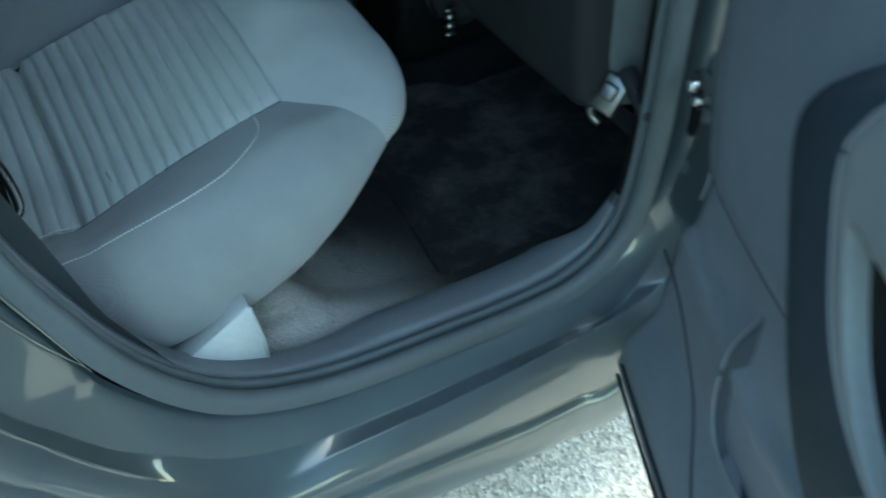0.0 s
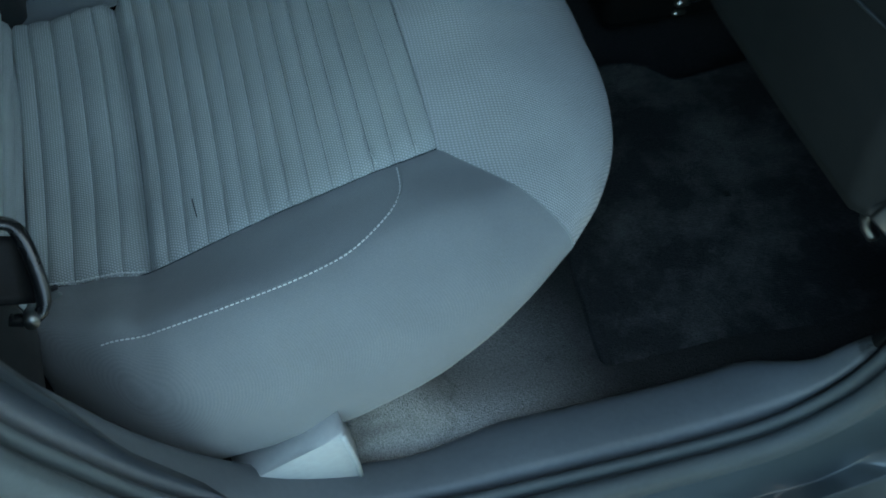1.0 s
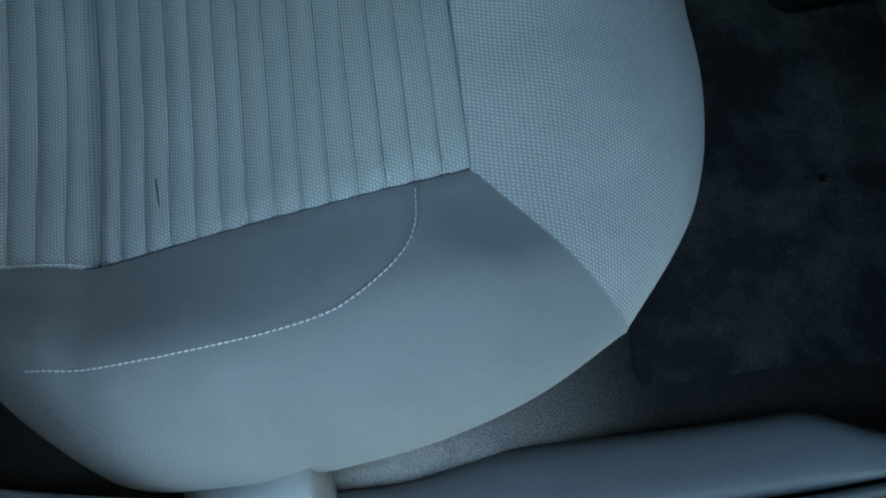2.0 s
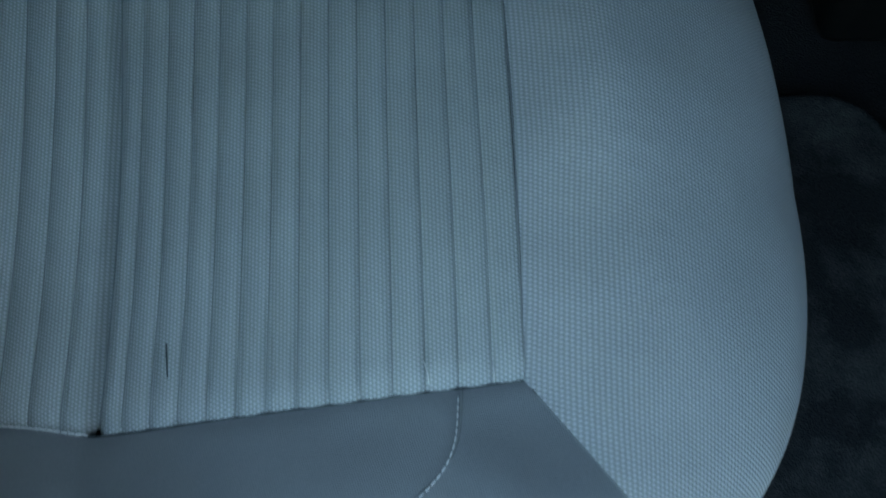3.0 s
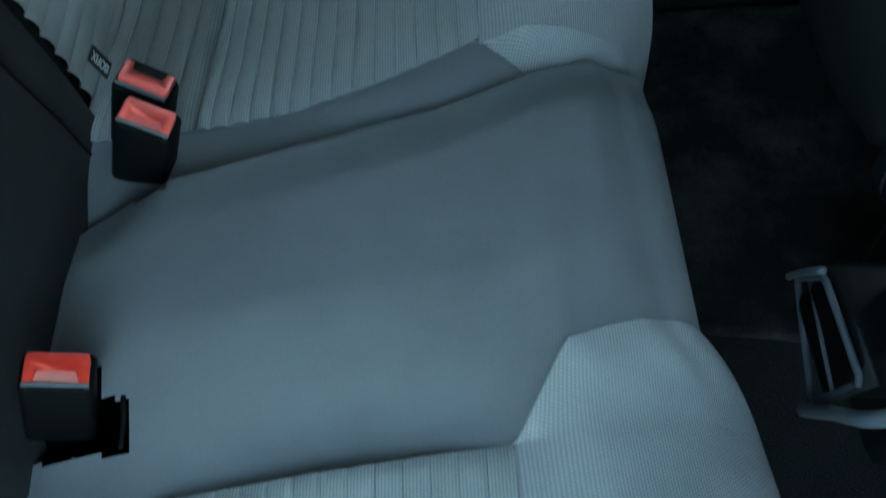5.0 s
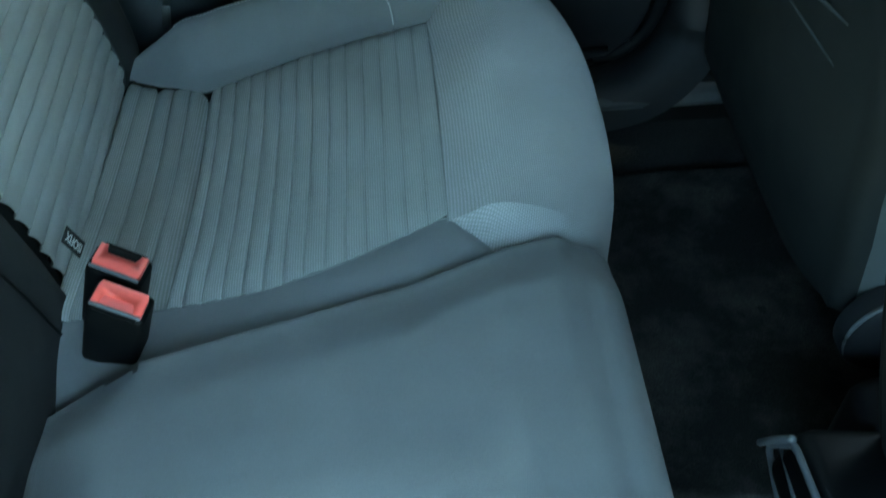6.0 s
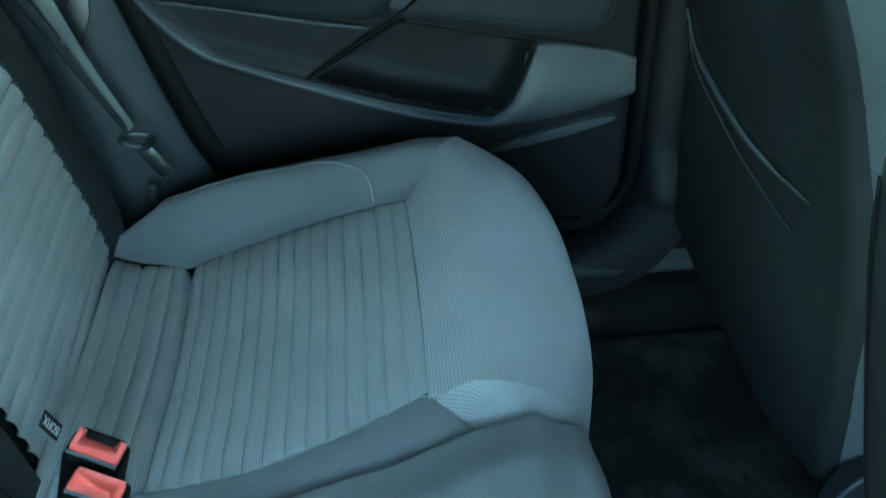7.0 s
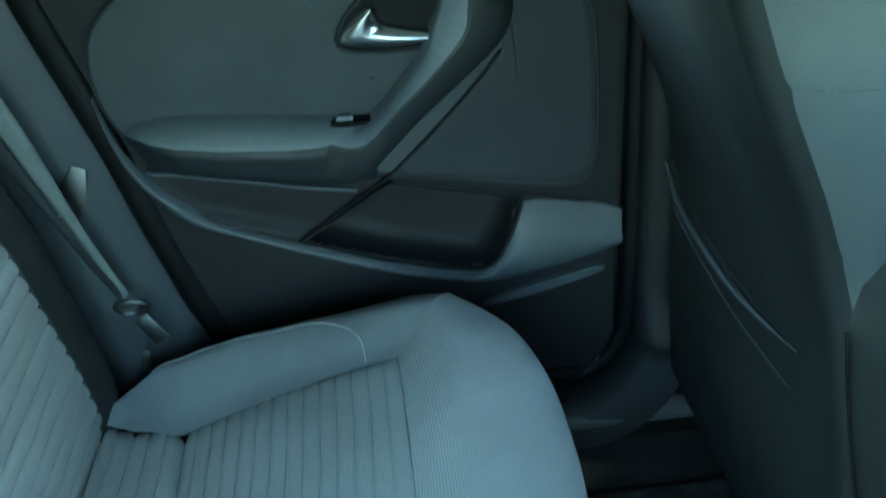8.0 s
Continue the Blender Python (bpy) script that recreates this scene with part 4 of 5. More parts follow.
# ---- seat belt buckles ----
def buckle(m, finish):
    b = thing("seat_belt_buckle", "black seat belt buckle with a red release button", "buckle", "rear seat belt buckles")
    housing = part("housing", box_mesh((0.048, 0.030, 0.085), 0.005, m @ pose(0, 0, -0.0425), 1.0, 3), BLACK, b)
    # red press button with a sloped face and a sunk thumb area
    out = [(-0.0205, -0.0115), (-0.0142, -0.0115), (-0.0125, -0.0022), (0.0125, -0.0022), (0.0142, -0.0115), (0.0205, -0.0115), (0.0205, 0.006), (0.019, 0.0105), (-0.019, 0.0105), (-0.0205, 0.006)]
    button = part("button", prism_mesh(out, 0.0075, m @ pose(0, 0, -0.002), 0.0010), RED if finish is PALERED else ROSE, b, "red release button")
    floor_line = [(-0.0150, -0.0112), (0.0150, -0.0112), (0.0135, -0.0016), (-0.0135, -0.0016)]
    part("thumb_pad", prism_mesh(floor_line, 0.0058, m @ pose(0, 0, -0.002), 0.0004), finish, button, "sunk middle of the button")
    part("tongue_slot", box_mesh((0.036, 0.003, 0.006), 0.001, m @ pose(0, -0.0132, 0.0)), BLACK, housing)
    # paler strip on one side stands for light caught by the housing's edge
    for y in ((0.0122,) if finish is BLACK else (-0.0128,)):
        part("rim", box_mesh((0.042, 0.0022, 0.0035), 0.0008, m @ pose(0, y, 0.0035)), GREYTRIM, b, "housing edge under the button, paled for the light it catches")
    part("stalk", box_mesh((0.03, 0.012, 0.06), 0.003, m @ pose(0, 0, -0.105)), BLACK, b)
    return b


PALERED = plastic("pale_red", (0.82, 0.30, 0.26), 0.35, 400.0, 0.0001, 0.5, 0.04)
buckle(pose(-0.044, -0.1165, 0.620, 0, 18, 4), PALERED)
buckle(pose(-0.013, 0.1035, 0.620, 0, 20, -15), PINK)
buckle(pose(-0.019, 0.141, 0.622, 0, -20, 164), BLACK)
slot = thing("buckle_slot_trim", "black plastic buckle slot trim in the cushion", "seat trim", "buckle slot trims")
part("rim", tube_mesh(crom([(-0.016, -0.114, 0.571), (-0.0145, -0.132, 0.567), (-0.0155, -0.150, 0.562)], 16), 0.002, 8), BLACK, slot)

# ---- child seat anchor tag ----
tag = thing("fabric_tag", "small black woven tag with white lettering", "label tag")
run, face_dir = Vector((-0.05, -0.34, 0.93)).normalized(), Vector((0.85, -0.35, 0.30)).normalized()
tops = face_dir.cross(run).normalized()
face_dir = run.cross(tops)
tm = Matrix.Translation((-0.080, 0.206, 0.584)) @ Matrix(((*run, 0), (*tops, 0), (*face_dir, 0), (0, 0, 0, 1))).transposed()


def text_mesh(body, size):
    cu = bpy.data.curves.new("text", "FONT")
    cu.body, cu.size, cu.extrude, cu.align_x, cu.align_y = body, size, 0.0002, "CENTER", "CENTER"
    ob = bpy.data.objects.new("text", cu)
    scene.collection.objects.link(ob)
    me = bpy.data.meshes.new_from_object(ob.evaluated_get(bpy.context.evaluated_depsgraph_get()))
    bpy.data.objects.remove(ob)
    return me


tag_cloth = part("cloth", box_mesh((0.040, 0.0155, 0.0012), 0.0003, tm), TAG, tag)
letters = linked("lettering", text_mesh("ISOFIX", 0.0115), WHITE, tag_cloth, "white lettering")
letters.matrix_basis = tm @ pose(0, 0, 0.0009)


# ---- belts ----
def outer_belt(side):
    belt = thing("seat_belt", "grey seat belt hanging beside the rear backrest", "seat belt", "rear seat belts")
    for k, dx0 in enumerate((0.0, -0.016)):
        p = crom([(-0.064 + dx0 * 0.3, 0.628, 0.630), (-0.088 + dx0 * 0.6, 0.626 - 0.006 * k, 0.70), (-0.128 + dx0, 0.622 - 0.008 * k, 0.82), (-0.165 + dx0, 0.618 - 0.008 * k, 0.92), (-0.21 + dx0, 0.61 - 0.008 * k, 1.05)], 40)
        rows = []
        for i, q in enumerate(p):
            w = (0.22 + 0.78 * smooth((i - 6) / 20)) * (1.0 if k == 0 else 0.6)
            rows.append([(q[0] + dx * w, side * (q[1] + dy * w), q[2] + dx * 0.3) for dx, dy in ((-0.017, 0.004), (-0.009, 0.000), (0, -0.002), (0.009, -0.001), (0.017, 0.003))])
        part("webbing", grid_mesh(rows, thick=0.0014), BELT if k == 0 else TRIM2, belt, "grey woven webbing" if k == 0 else "dark folded webbing")
    ring = [(-0.062 + 0.020 * math.cos(a), side * (0.632 - 0.008 * math.sin(a)), 0.612 + 0.014 * math.sin(a)) for a in np.linspace(0, math.tau, 20)]
    part("tongue_loop", tube_mesh(ring, 0.003, 8), STEEL, belt, "steel belt tongue")
    part("tongue_plate", box_mesh((0.020, 0.003, 0.042), 0.0012, pose(-0.043, side * 0.628, 0.580, 0, -30, 0)), STEEL, belt, "steel belt tongue")
    # bright plate, added to stand for a highlight on the pillar trim
    plate = [(-0.012, -0.034), (0.012, -0.034), (0.014, 0.010), (0.008, 0.036), (-0.008, 0.036), (-0.014, 0.010)]
    part("highlight_plate", prism_mesh(plate, 0.003, pose(-0.104, side * 0.664, 0.757, 90, 22, 0), 0.0008), CHROME, belt, "bright plate standing for a highlight on the pillar trim")
    part("anchor", box_mesh((0.010, 0.004, 0.03), 0.001, pose(-0.058, side * 0.625, 0.535, 0, 10, 0)), STEEL, belt, "steel belt anchor")
    return belt


outer_belt(1)

# ---- doors ----
def rear_door(side, hinge, turn, ds, dp, dh, flare, lip, edge_line, label):
    """A rear door in its own axes: s back from the hinge, z up, n inward from the trim's plane."""
    door = thing("rear_door", label, "car door", "rear doors")
    th = radians(turn)
    along = Vector((-math.cos(th), side * math.sin(th), 0))
    inward = Vector((-math.sin(th), -side * math.cos(th), 0))
    org = Vector((hinge[0], hinge[1], 0))
    axes = Matrix(((*along, 0), (*inward, 0), (0, 0, 1, 0), (0, 0, 0, 1))).transposed()

    def at(s, z, n):
        if side < 0:
            # the open door's trim is taller and leans back towards its top
            s, z = 1.204 * s - 0.285 * z + 0.075, 0.069 * s + 1.149 * z - 0.151
            s = max(s, lerp(z, [0.37, 0.45, 0.575, 0.66, 1.0], [0.015, 0.025, 0.066, 0.094, 0.098]))
        return org + along * s + inward * n + Vector((0, 0, z))

    rear = lambda z: lerp(z, [0.40, 0.46, 0.52, 0.754, 0.915, 0.98, 1.02], [0.44, 0.535, 0.577, 0.634, 0.688, 0.712, 0.72]) + ds

    def face(s, z):
        """How far the trim stands inward."""
        ridge = lerp(s - ds, [0.0, 0.04, 0.227, 0.456, 0.58, 0.63, 0.66], [0.615, 0.612, 0.595, 0.658, 0.70, 0.75, 0.80])
        n = 0.004 + flare * (1 - smooth((z - 0.42) / 0.09))
        n += 0.014 * smooth((ridge - z) / 0.012) * smooth((z - 0.43) / 0.05) * 0.4
        n += 0.010 * math.exp(-((z - ridge) / 0.010) ** 2)
        return n

    front_edge = lambda z: lerp(z, *edge_line)
    rows = []
    for z in np.linspace(0.385, 1.01, 140):
        e = rear(z)
        f = front_edge(z)
        row = [at(f, z, -0.03), at(f, z, -0.006), at(f + 0.003, z, 0.002 + flare * (1 - smooth((z - 0.42) / 0.09)))]
        for k in np.linspace(0.01, 1, 70):
            s = f + (e - f) * k
            row.append(at(s, z, face(s, z)))
        row += [at(e + 0.003, z, -0.008), at(e + 0.003, z, -0.03)]
        rows.append(row)
    rows.insert(0, [at(front_edge(0.38) + 0.02 + (rear(0.40) - front_edge(0.38) - 0.04) * k / (len(rows[0]) - 1), 0.383, -0.03) for k in range(len(rows[0]))])
    def hole(i, j):
        """Cells of the closed door's trim that open into its pocket."""
        z = 0.385 + 0.625 * (i - 0.5) / 139
        x = front_edge(z) + (rear(z) - front_edge(z)) * (0.01 + 0.99 * (j - 2.5) / 69)
        upper = lerp(x, [0.16, 0.175, 0.253, 0.33, 0.449], [0.678, 0.682, 0.700, 0.717, 0.650])
        lower = lerp(x, [0.163, 0.178, 0.196, 0.210, 0.230, 0.332, 0.449], [0.674, 0.627, 0.594, 0.586, 0.584, 0.609, 0.650])
        return side > 0 and 0.168 < x < 0.445 and lower + 0.003 < z < upper - 0.003

    # one trim, coloured as lit on the open door, as shaded on the closed
    part("trim_panel", grid_mesh(rows, skip=hole), SHADETRIM if side > 0 else LITTRIM, door, "moulded plastic door trim, coloured lit or shaded by side")
    # outer skin and window frame, painted
    rows = []
    for z in np.linspace(0.33, 1.0, 40):
        f = -0.045 if side > 0 else front_edge(z) - 0.02 if z < 0.58 else 0.03
        e = rear(max(z, 0.40)) + 0.03
        d = -0.085 - 0.035 * math.sin((z - 0.33) / 0.67 * math.pi)
        rows.append([at(f, z, -0.035)] + [at(f + (e - f) * k, z, d) for k in np.linspace(0.0, 1, 24)] + [at(e, z, -0.035)])
    skin = part("outer_skin", grid_mesh(rows), PAINT, door, "grey-blue metallic door skin")
    rows = []
    for k in np.linspace(0, 1, 30):
        s = front_edge(0.38) + (rear(0.40) - 0.02 - front_edge(0.38)) * k
        rows.append([at(s, 0.345, -0.10), at(s, 0.333, -0.07), at(s, 0.336, flare - 0.04), at(s, 0.352, flare - 0.015), at(s, 0.387, flare)])
    part("bottom_edge", grid_mesh(rows), PAINT, door, "grey-blue painted bottom edge")
    if side < 0:
        rows = []
        for z in np.linspace(0.57, 1.0, 30):
            rows.append([at(0.03, z, -0.05), at(0.03, z, -0.018), at(0.036, z, -0.012)] + [at(0.036 + (front_edge(z) + 0.03 - 0.036) * k, z, -0.010) for k in np.linspace(0.05, 1, 10)])
        part("inner_sheet", grid_mesh(rows), PAINT, door, "grey-blue painted inner door sheet")
        part("edge_welt", tube_mesh([at(front_edge(z) + 0.001, z, 0.006) for z in np.linspace(0.66, 0.99, 30)], 0.0015, 6), GREYTRIM, door, "pale edge of the door trim")
    for z, n in ((0.383, flare + 0.0075), (0.403, flare + 0.0055)):
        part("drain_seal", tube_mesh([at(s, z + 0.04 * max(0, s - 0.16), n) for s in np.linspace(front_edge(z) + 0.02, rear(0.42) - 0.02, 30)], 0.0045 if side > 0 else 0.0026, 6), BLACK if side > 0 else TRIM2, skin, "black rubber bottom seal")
    part("window_frame", tube_mesh([at(0.03, 1.0, -0.03), at(0.02, 1.22, -0.06), at(0.10, 1.30, -0.08), at(0.6 + ds, 1.28, -0.09), at(0.75 + ds, 1.15, -0.07), at(rear(1.0), 1.0, -0.04)], 0.022, 8), TRIM2, door)
    pane = part("window_pane", grid_mesh([[at(0.04, 1.0, -0.045), at(rear(1.0) - 0.01, 1.0, -0.045)], [at(0.05, 1.28, -0.075), at(0.66 + ds, 1.27, -0.08)]], thick=0.004), GLASS, door, "tinted side window glass")
    pane.visible_shadow = False
    part("belt_line_trim", box_mesh((rear(1.0) - 0.03, 0.05, 0.03), 0.010, Matrix.Translation(at((rear(1.0) + 0.03) / 2, 1.012, -0.022)) @ axes), TRIM, door)

    def plate(name, pts, n0, n1, material, label="", bevel=0.004, curve=True):
        """A raised panel whose outline is given in s and z."""
        line = crom(list(pts) + [pts[0]], 72)[:-1] if curve else np.array(pts)
        c = line.mean(axis=0)
        rows = [[at(p[0], p[1], n0) for p in line]]
        for k, n in ((1.0, n1 - bevel), (0.996, n1 - bevel * 0.4), (0.985, n1), (0.9, n1), (0.6, n1), (0.3, n1), (0.01, n1)):
            rows.append([at(c[0] + (p[0] - c[0]) * k, c[1] + (p[1] - c[1]) * k, n) for p in line])
        return part(name, grid_mesh(rows, closed_v=True), material, door, label)

    if side > 0:
        ins = [(0.105, 0.985), (0.083, 0.932), (0.074, 0.891), (0.069, 0.806), (0.068, 0.730), (0.080, 0.702), (0.115, 0.697), (0.20, 0.710), (0.331, 0.736), (0.45, 0.752), (0.55, 0.772), (0.62, 0.797), (0.648, 0.836), (0.658, 0.875), (0.657, 0.915), (0.646, 0.942), (0.622, 0.966), (0.57, 0.988), (0.3, 0.995)]
    else:
        ins = [(0.10, 0.972), (0.082, 0.92), (0.074, 0.84), (0.073, 0.76), (0.082, 0.712), (0.13, 0.704), (0.25, 0.712), (0.40, 0.730), (0.55, 0.752), (0.625, 0.775),
               (0.648, 0.83), (0.664, 0.89), (0.655, 0.945), (0.61, 0.975), (0.5, 0.99), (0.3, 0.992)]
    insert = plate("insert_panel", [(s + ds, z) for s, z in ins], 0.002, 0.016, INSERT if side > 0 else LITTRIM, "door insert in the lit trim colour" if side < 0 else "dark cloth door insert")
    edge = crom([(s + ds, z) for s, z in ins] + [(ins[0][0] + ds, ins[0][1])], 90)
    part("insert_piping", tube_mesh([at(p[0], p[1], 0.0145) for p in edge], 0.0018, 6), TRIM2 if side > 0 else TRIM, insert)
    if side > 0:
        plate("front_insert", [(0.110, 0.984), (0.086, 0.932), (0.077, 0.891), (0.072, 0.806), (0.071, 0.732), (0.082, 0.705), (0.115, 0.700), (0.20, 0.713), (0.318, 0.736), (0.290, 0.768), (0.253, 0.806), (0.215, 0.848), (0.189, 0.878), (0.178, 0.93), (0.176, 0.985)], 0.004, 0.0185, FRONTINSERT, "dark plastic panel in front of the pull handle", 0.003)
    # one moulding sweeps along the lower trim and widens into the front wall of the pocket
    if side > 0:
        low = crom([(0.664, 0.862), (0.654, 0.799), (0.634, 0.748), (0.587, 0.692), (0.542, 0.669), (0.455, 0.632), (0.334, 0.587), (0.237, 0.562), (0.206, 0.559), (0.160, 0.564), (0.106, 0.575), (0.066, 0.586), (0.031, 0.597)], 120)
        top = crom([(0.662, 0.866), (0.648, 0.812), (0.623, 0.758), (0.580, 0.713), (0.538, 0.686), (0.453, 0.650), (0.333, 0.606), (0.236, 0.583), (0.200, 0.592), (0.181, 0.622), (0.161, 0.672), (0.074, 0.664), (0.031, 0.649)], 120)
        rows = []
        for i in range(120):
            a, b = low[i], top[i]
            wide = smooth((math.hypot(*(b - a)) - 0.03) / 0.05)
            row = [at(a[0], a[1], 0.000)]
            for k in np.linspace(0, 1, 16):
                n = 0.009 + 0.011 * math.sin(math.pi * min(1, k * (1 + 3.0 * wide)) * (1 - 0.5 * wide)) - 0.016 * wide * smooth((k - 0.30) / 0.7)
                row.append(at(a[0] + (b[0] - a[0]) * k, a[1] + (b[1] - a[1]) * k, n))
            row.append(at(b[0], b[1], -0.006))
            rows.append(row)
        part("sweeping_moulding", grid_mesh(rows), MOULD, door, "grey moulding along the door pocket")
        # the pocket is sunk between the moulding and the insert
        pk = [(0.449, 0.650), (0.420, 0.668), (0.372, 0.697), (0.335, 0.719), (0.325, 0.7195), (0.253, 0.703), (0.175, 0.685), (0.163, 0.680), (0.163, 0.672), (0.178, 0.627), (0.196, 0.594), (0.206, 0.585), (0.230, 0.580), (0.332, 0.605), (0.40, 0.629)]
        line = crom(pk + pk[:1], 96)[:-1]
        c = line.mean(axis=0)
        rows = [[at(p[0], p[1], n) for p in line] for n in (0.004, 0.0150)]
        for k, n in ((0.99, 0.0160), (0.975, 0.0155), (0.965, 0.010), (0.95, -0.012), (0.90, -0.030), (0.80, -0.040), (0.5, -0.042), (0.01, -0.042)):
            rows.append([at(c[0] + (p[0] - c[0]) * k, c[1] + (p[1] - c[1]) * k, n) for p in line])
        part("pocket_hollow", grid_mesh(rows, closed_v=True), SHADETRIM, door, "dark hollow door pocket")
    if side < 0:
        # the trim swells up to the pocket's edge and drops away behind it
        line = crom(lip, 40)
        rows, scoop = [], []
        for i, (s, z) in enumerate(line):
            s += dp
            rise = 0.004 + 0.014 * smooth(i / 12)
            low = 0.001 + 0.008 * smooth((i - 6) / 6) - 0.016 * smooth((i - 24) / 12)
            row = [at(s - 0.09 * (1 - k), z, low + (rise - low) * k ** 1.8) for k in np.linspace(0, 1, 14)]
            rows.append(row)
            scoop.append([at(s + 0.001 + 0.026 * k, z, -0.004 + (rise + 0.004) * (1 - smooth(k)) ** 1.6) for k in np.linspace(0, 1, 16)])
        part("pocket_edge", grid_mesh(rows), LITTRIM, door, "moulded swelling round the door pocket")
        # darker than the trim round it, to stand for shade in the scoop
        part("pocket_wall", grid_mesh(scoop), SCOOPSHADE, door, "curved wall of the door pocket, darkened for its shade")
    if side < 0:
        part("pocket_lip", tube_mesh([at(s + dp, z, 0.005 + 0.014 * smooth(i / 7.1)) for i, (s, z) in enumerate(crom(lip, 24))], [0.0008 + 0.0010 * math.sin(math.pi * i / 23) for i in range(24)], 8), GREYTRIM, door, "pale moulded pocket edge")
    if side < 0:
        # thin dark tube stands for the shade along a soft crease
        part("trim_crease", tube_mesh([at(s, z, face(s, z) + 0.0005) for s, z in crom([(0.172, 0.560), (0.205, 0.554), (0.238, 0.541), (0.290, 0.500), (0.327, 0.473), (0.36, 0.45)], 24)], 0.0016, 6), TRIM2, door, "dark line for the shade of a crease in the trim")
    # pale strip low on the trim
    st = [(0.052, 0.569), (0.062, 0.562), (0.138, 0.541), (0.212, 0.527), (0.216, 0.531), (0.163, 0.549), (0.107, 0.563), (0.066, 0.571)]
    if side > 0:
        plate("lower_strip", [(s + ds, z) for s, z in st], 0.006, 0.020, MOULD, "pale grey strip", 0.003)
    # armrest: soft pad coloured as lit, on a body darkened as shaded
    def slab(prof, s0, s1, name, material, label=""):
        rows = []
        zm = sum(z for n, z in prof) / len(prof)
        for k in np.linspace(0, 1, 44):
            r = math.sqrt(max(0.0, 1 - max(0, (k - 0.70) / 0.30) ** 2))
            rows.append([at(s0 + dh + (s1 - s0) * k, zm + (z - zm) * (0.4 + 0.6 * r), 0.008 + (n - 0.008) * (0.08 + 0.92 * r)) for n, z in prof])
        bm = grid_mesh(rows)
        part(name, bm, material, door, label)

    if side > 0:
        pad, body = [], []
        for k in np.linspace(0, 1, 60):
            x = 0.345 + 0.295 * (1 - (1 - k) ** 1.6)
            deep = lerp(x, [0.345, 0.375, 0.41, 0.45, 0.52, 0.57, 0.60, 0.622, 0.634, 0.640], [0.034, 0.052, 0.066, 0.072, 0.072, 0.067, 0.056, 0.038, 0.022, 0.010])
            back = lerp(x, [0.345, 0.394, 0.515, 0.587, 0.620, 0.640], [0.813, 0.819, 0.832, 0.836, 0.831, 0.821])
            edge = lerp(x, [0.345, 0.394, 0.514, 0.576, 0.613, 0.640], [0.795, 0.799, 0.808, 0.815, 0.820, 0.820])
            foot = lerp(x, [0.345, 0.439, 0.522, 0.608, 0.630, 0.640], [0.735, 0.750, 0.766, 0.781, 0.800, 0.815])
            pad.append([at(x, back, 0.008), at(x, back, 0.014), at(x, back - 0.001, 0.008 + (deep - 0.008) * 0.4), at(x, back - (back - edge) * 0.25, 0.008 + (deep - 0.008) * 0.70), at(x, back - (back - edge) * 0.5, 0.008 + (deep - 0.008) * 0.88),
                        at(x, edge + (back - edge) * 0.25, 0.008 + (deep - 0.008) * 0.97), at(x, edge + 0.002, deep), at(x, edge - 0.001, deep - 0.001)])
            body.append([at(x, edge, deep - 0.003), at(x, edge - 0.002, deep), at(x, edge + (foot - edge) * 0.3, deep - 0.001), at(x, edge + (foot - edge) * 0.7, deep * 0.95 - 0.002), at(x, foot + 0.004, deep * 0.86), at(x, foot, deep * 0.78), at(x, foot, 0.008)])
        part("armrest_pad", grid_mesh(pad), ARMPAD, door, "grey soft vinyl armrest pad")
        part("armrest_body", grid_mesh(body), SHADEGREY, door, "armrest body, darkened for the shade below the pad")
        part("groove_line", tube_mesh([at(x, z, 0.0125) for x, z in crom([(0.622, 0.764), (0.53, 0.746), (0.45, 0.728), (0.372, 0.714)], 20)], 0.0020, 6), MOULD, door, "thin pale edge under the armrest")
        part("groove_line", tube_mesh([at(x, z, 0.0150) for x, z in crom([(0.326, 0.723), (0.25, 0.706), (0.16, 0.686), (0.078, 0.668)], 20)], 0.0014, 6), TRIM2, door, "thin edge above the door pocket")
        # pale tapered line paints the highlight on the rounded lower edge
        part("bottom_highlight", tube_mesh([at(x, z, 0.014) for x, z in crom([(0.16, 0.401), (0.133, 0.400), (0.104, 0.399), (0.075, 0.404), (0.055, 0.414)], 20)], [0.0008 + 0.0016 * math.sin(math.pi * k / 19) for k in range(20)], 6), GREYTRIM, door, "thin pale line for the highlight on the trim's lower edge")
    else:
        slab([(0.008, 0.8245), (0.03, 0.8245), (0.05, 0.823), (0.062, 0.820), (0.070, 0.815), (0.0735, 0.808), (0.0735, 0.803), (0.070, 0.799), (0.008, 0.797)], 0.47, 0.640, "armrest_pad", ARMPAD, "grey soft vinyl armrest pad")
        slab([(0.008, 0.799), (0.066, 0.799), (0.069, 0.792), (0.067, 0.775), (0.058, 0.762), (0.03, 0.755), (0.008, 0.755)], 0.47, 0.636, "armrest_body", TRIM2, "armrest body, darkened for the shade below the pad")
    # pull handle: an arched bar on the closed door, a deep grip with a sunk pocket on the open one
    if side > 0:
        # a broad bar: a bevel towards the lever paled as lit, a ridge, a face darkened as shaded and a rounded front
        # edge
        ridge = crom([(0.400, 0.802), (0.376, 0.797), (0.352, 0.803), (0.319, 0.838), (0.278, 0.876), (0.240, 0.920), (0.233, 0.950), (0.232, 0.985), (0.232, 1.02)], 70)
        front = crom([(0.440, 0.752), (0.402, 0.742), (0.362, 0.749), (0.296, 0.812), (0.252, 0.850), (0.196, 0.900), (0.180, 0.932), (0.180, 0.975), (0.182, 1.01)], 70)
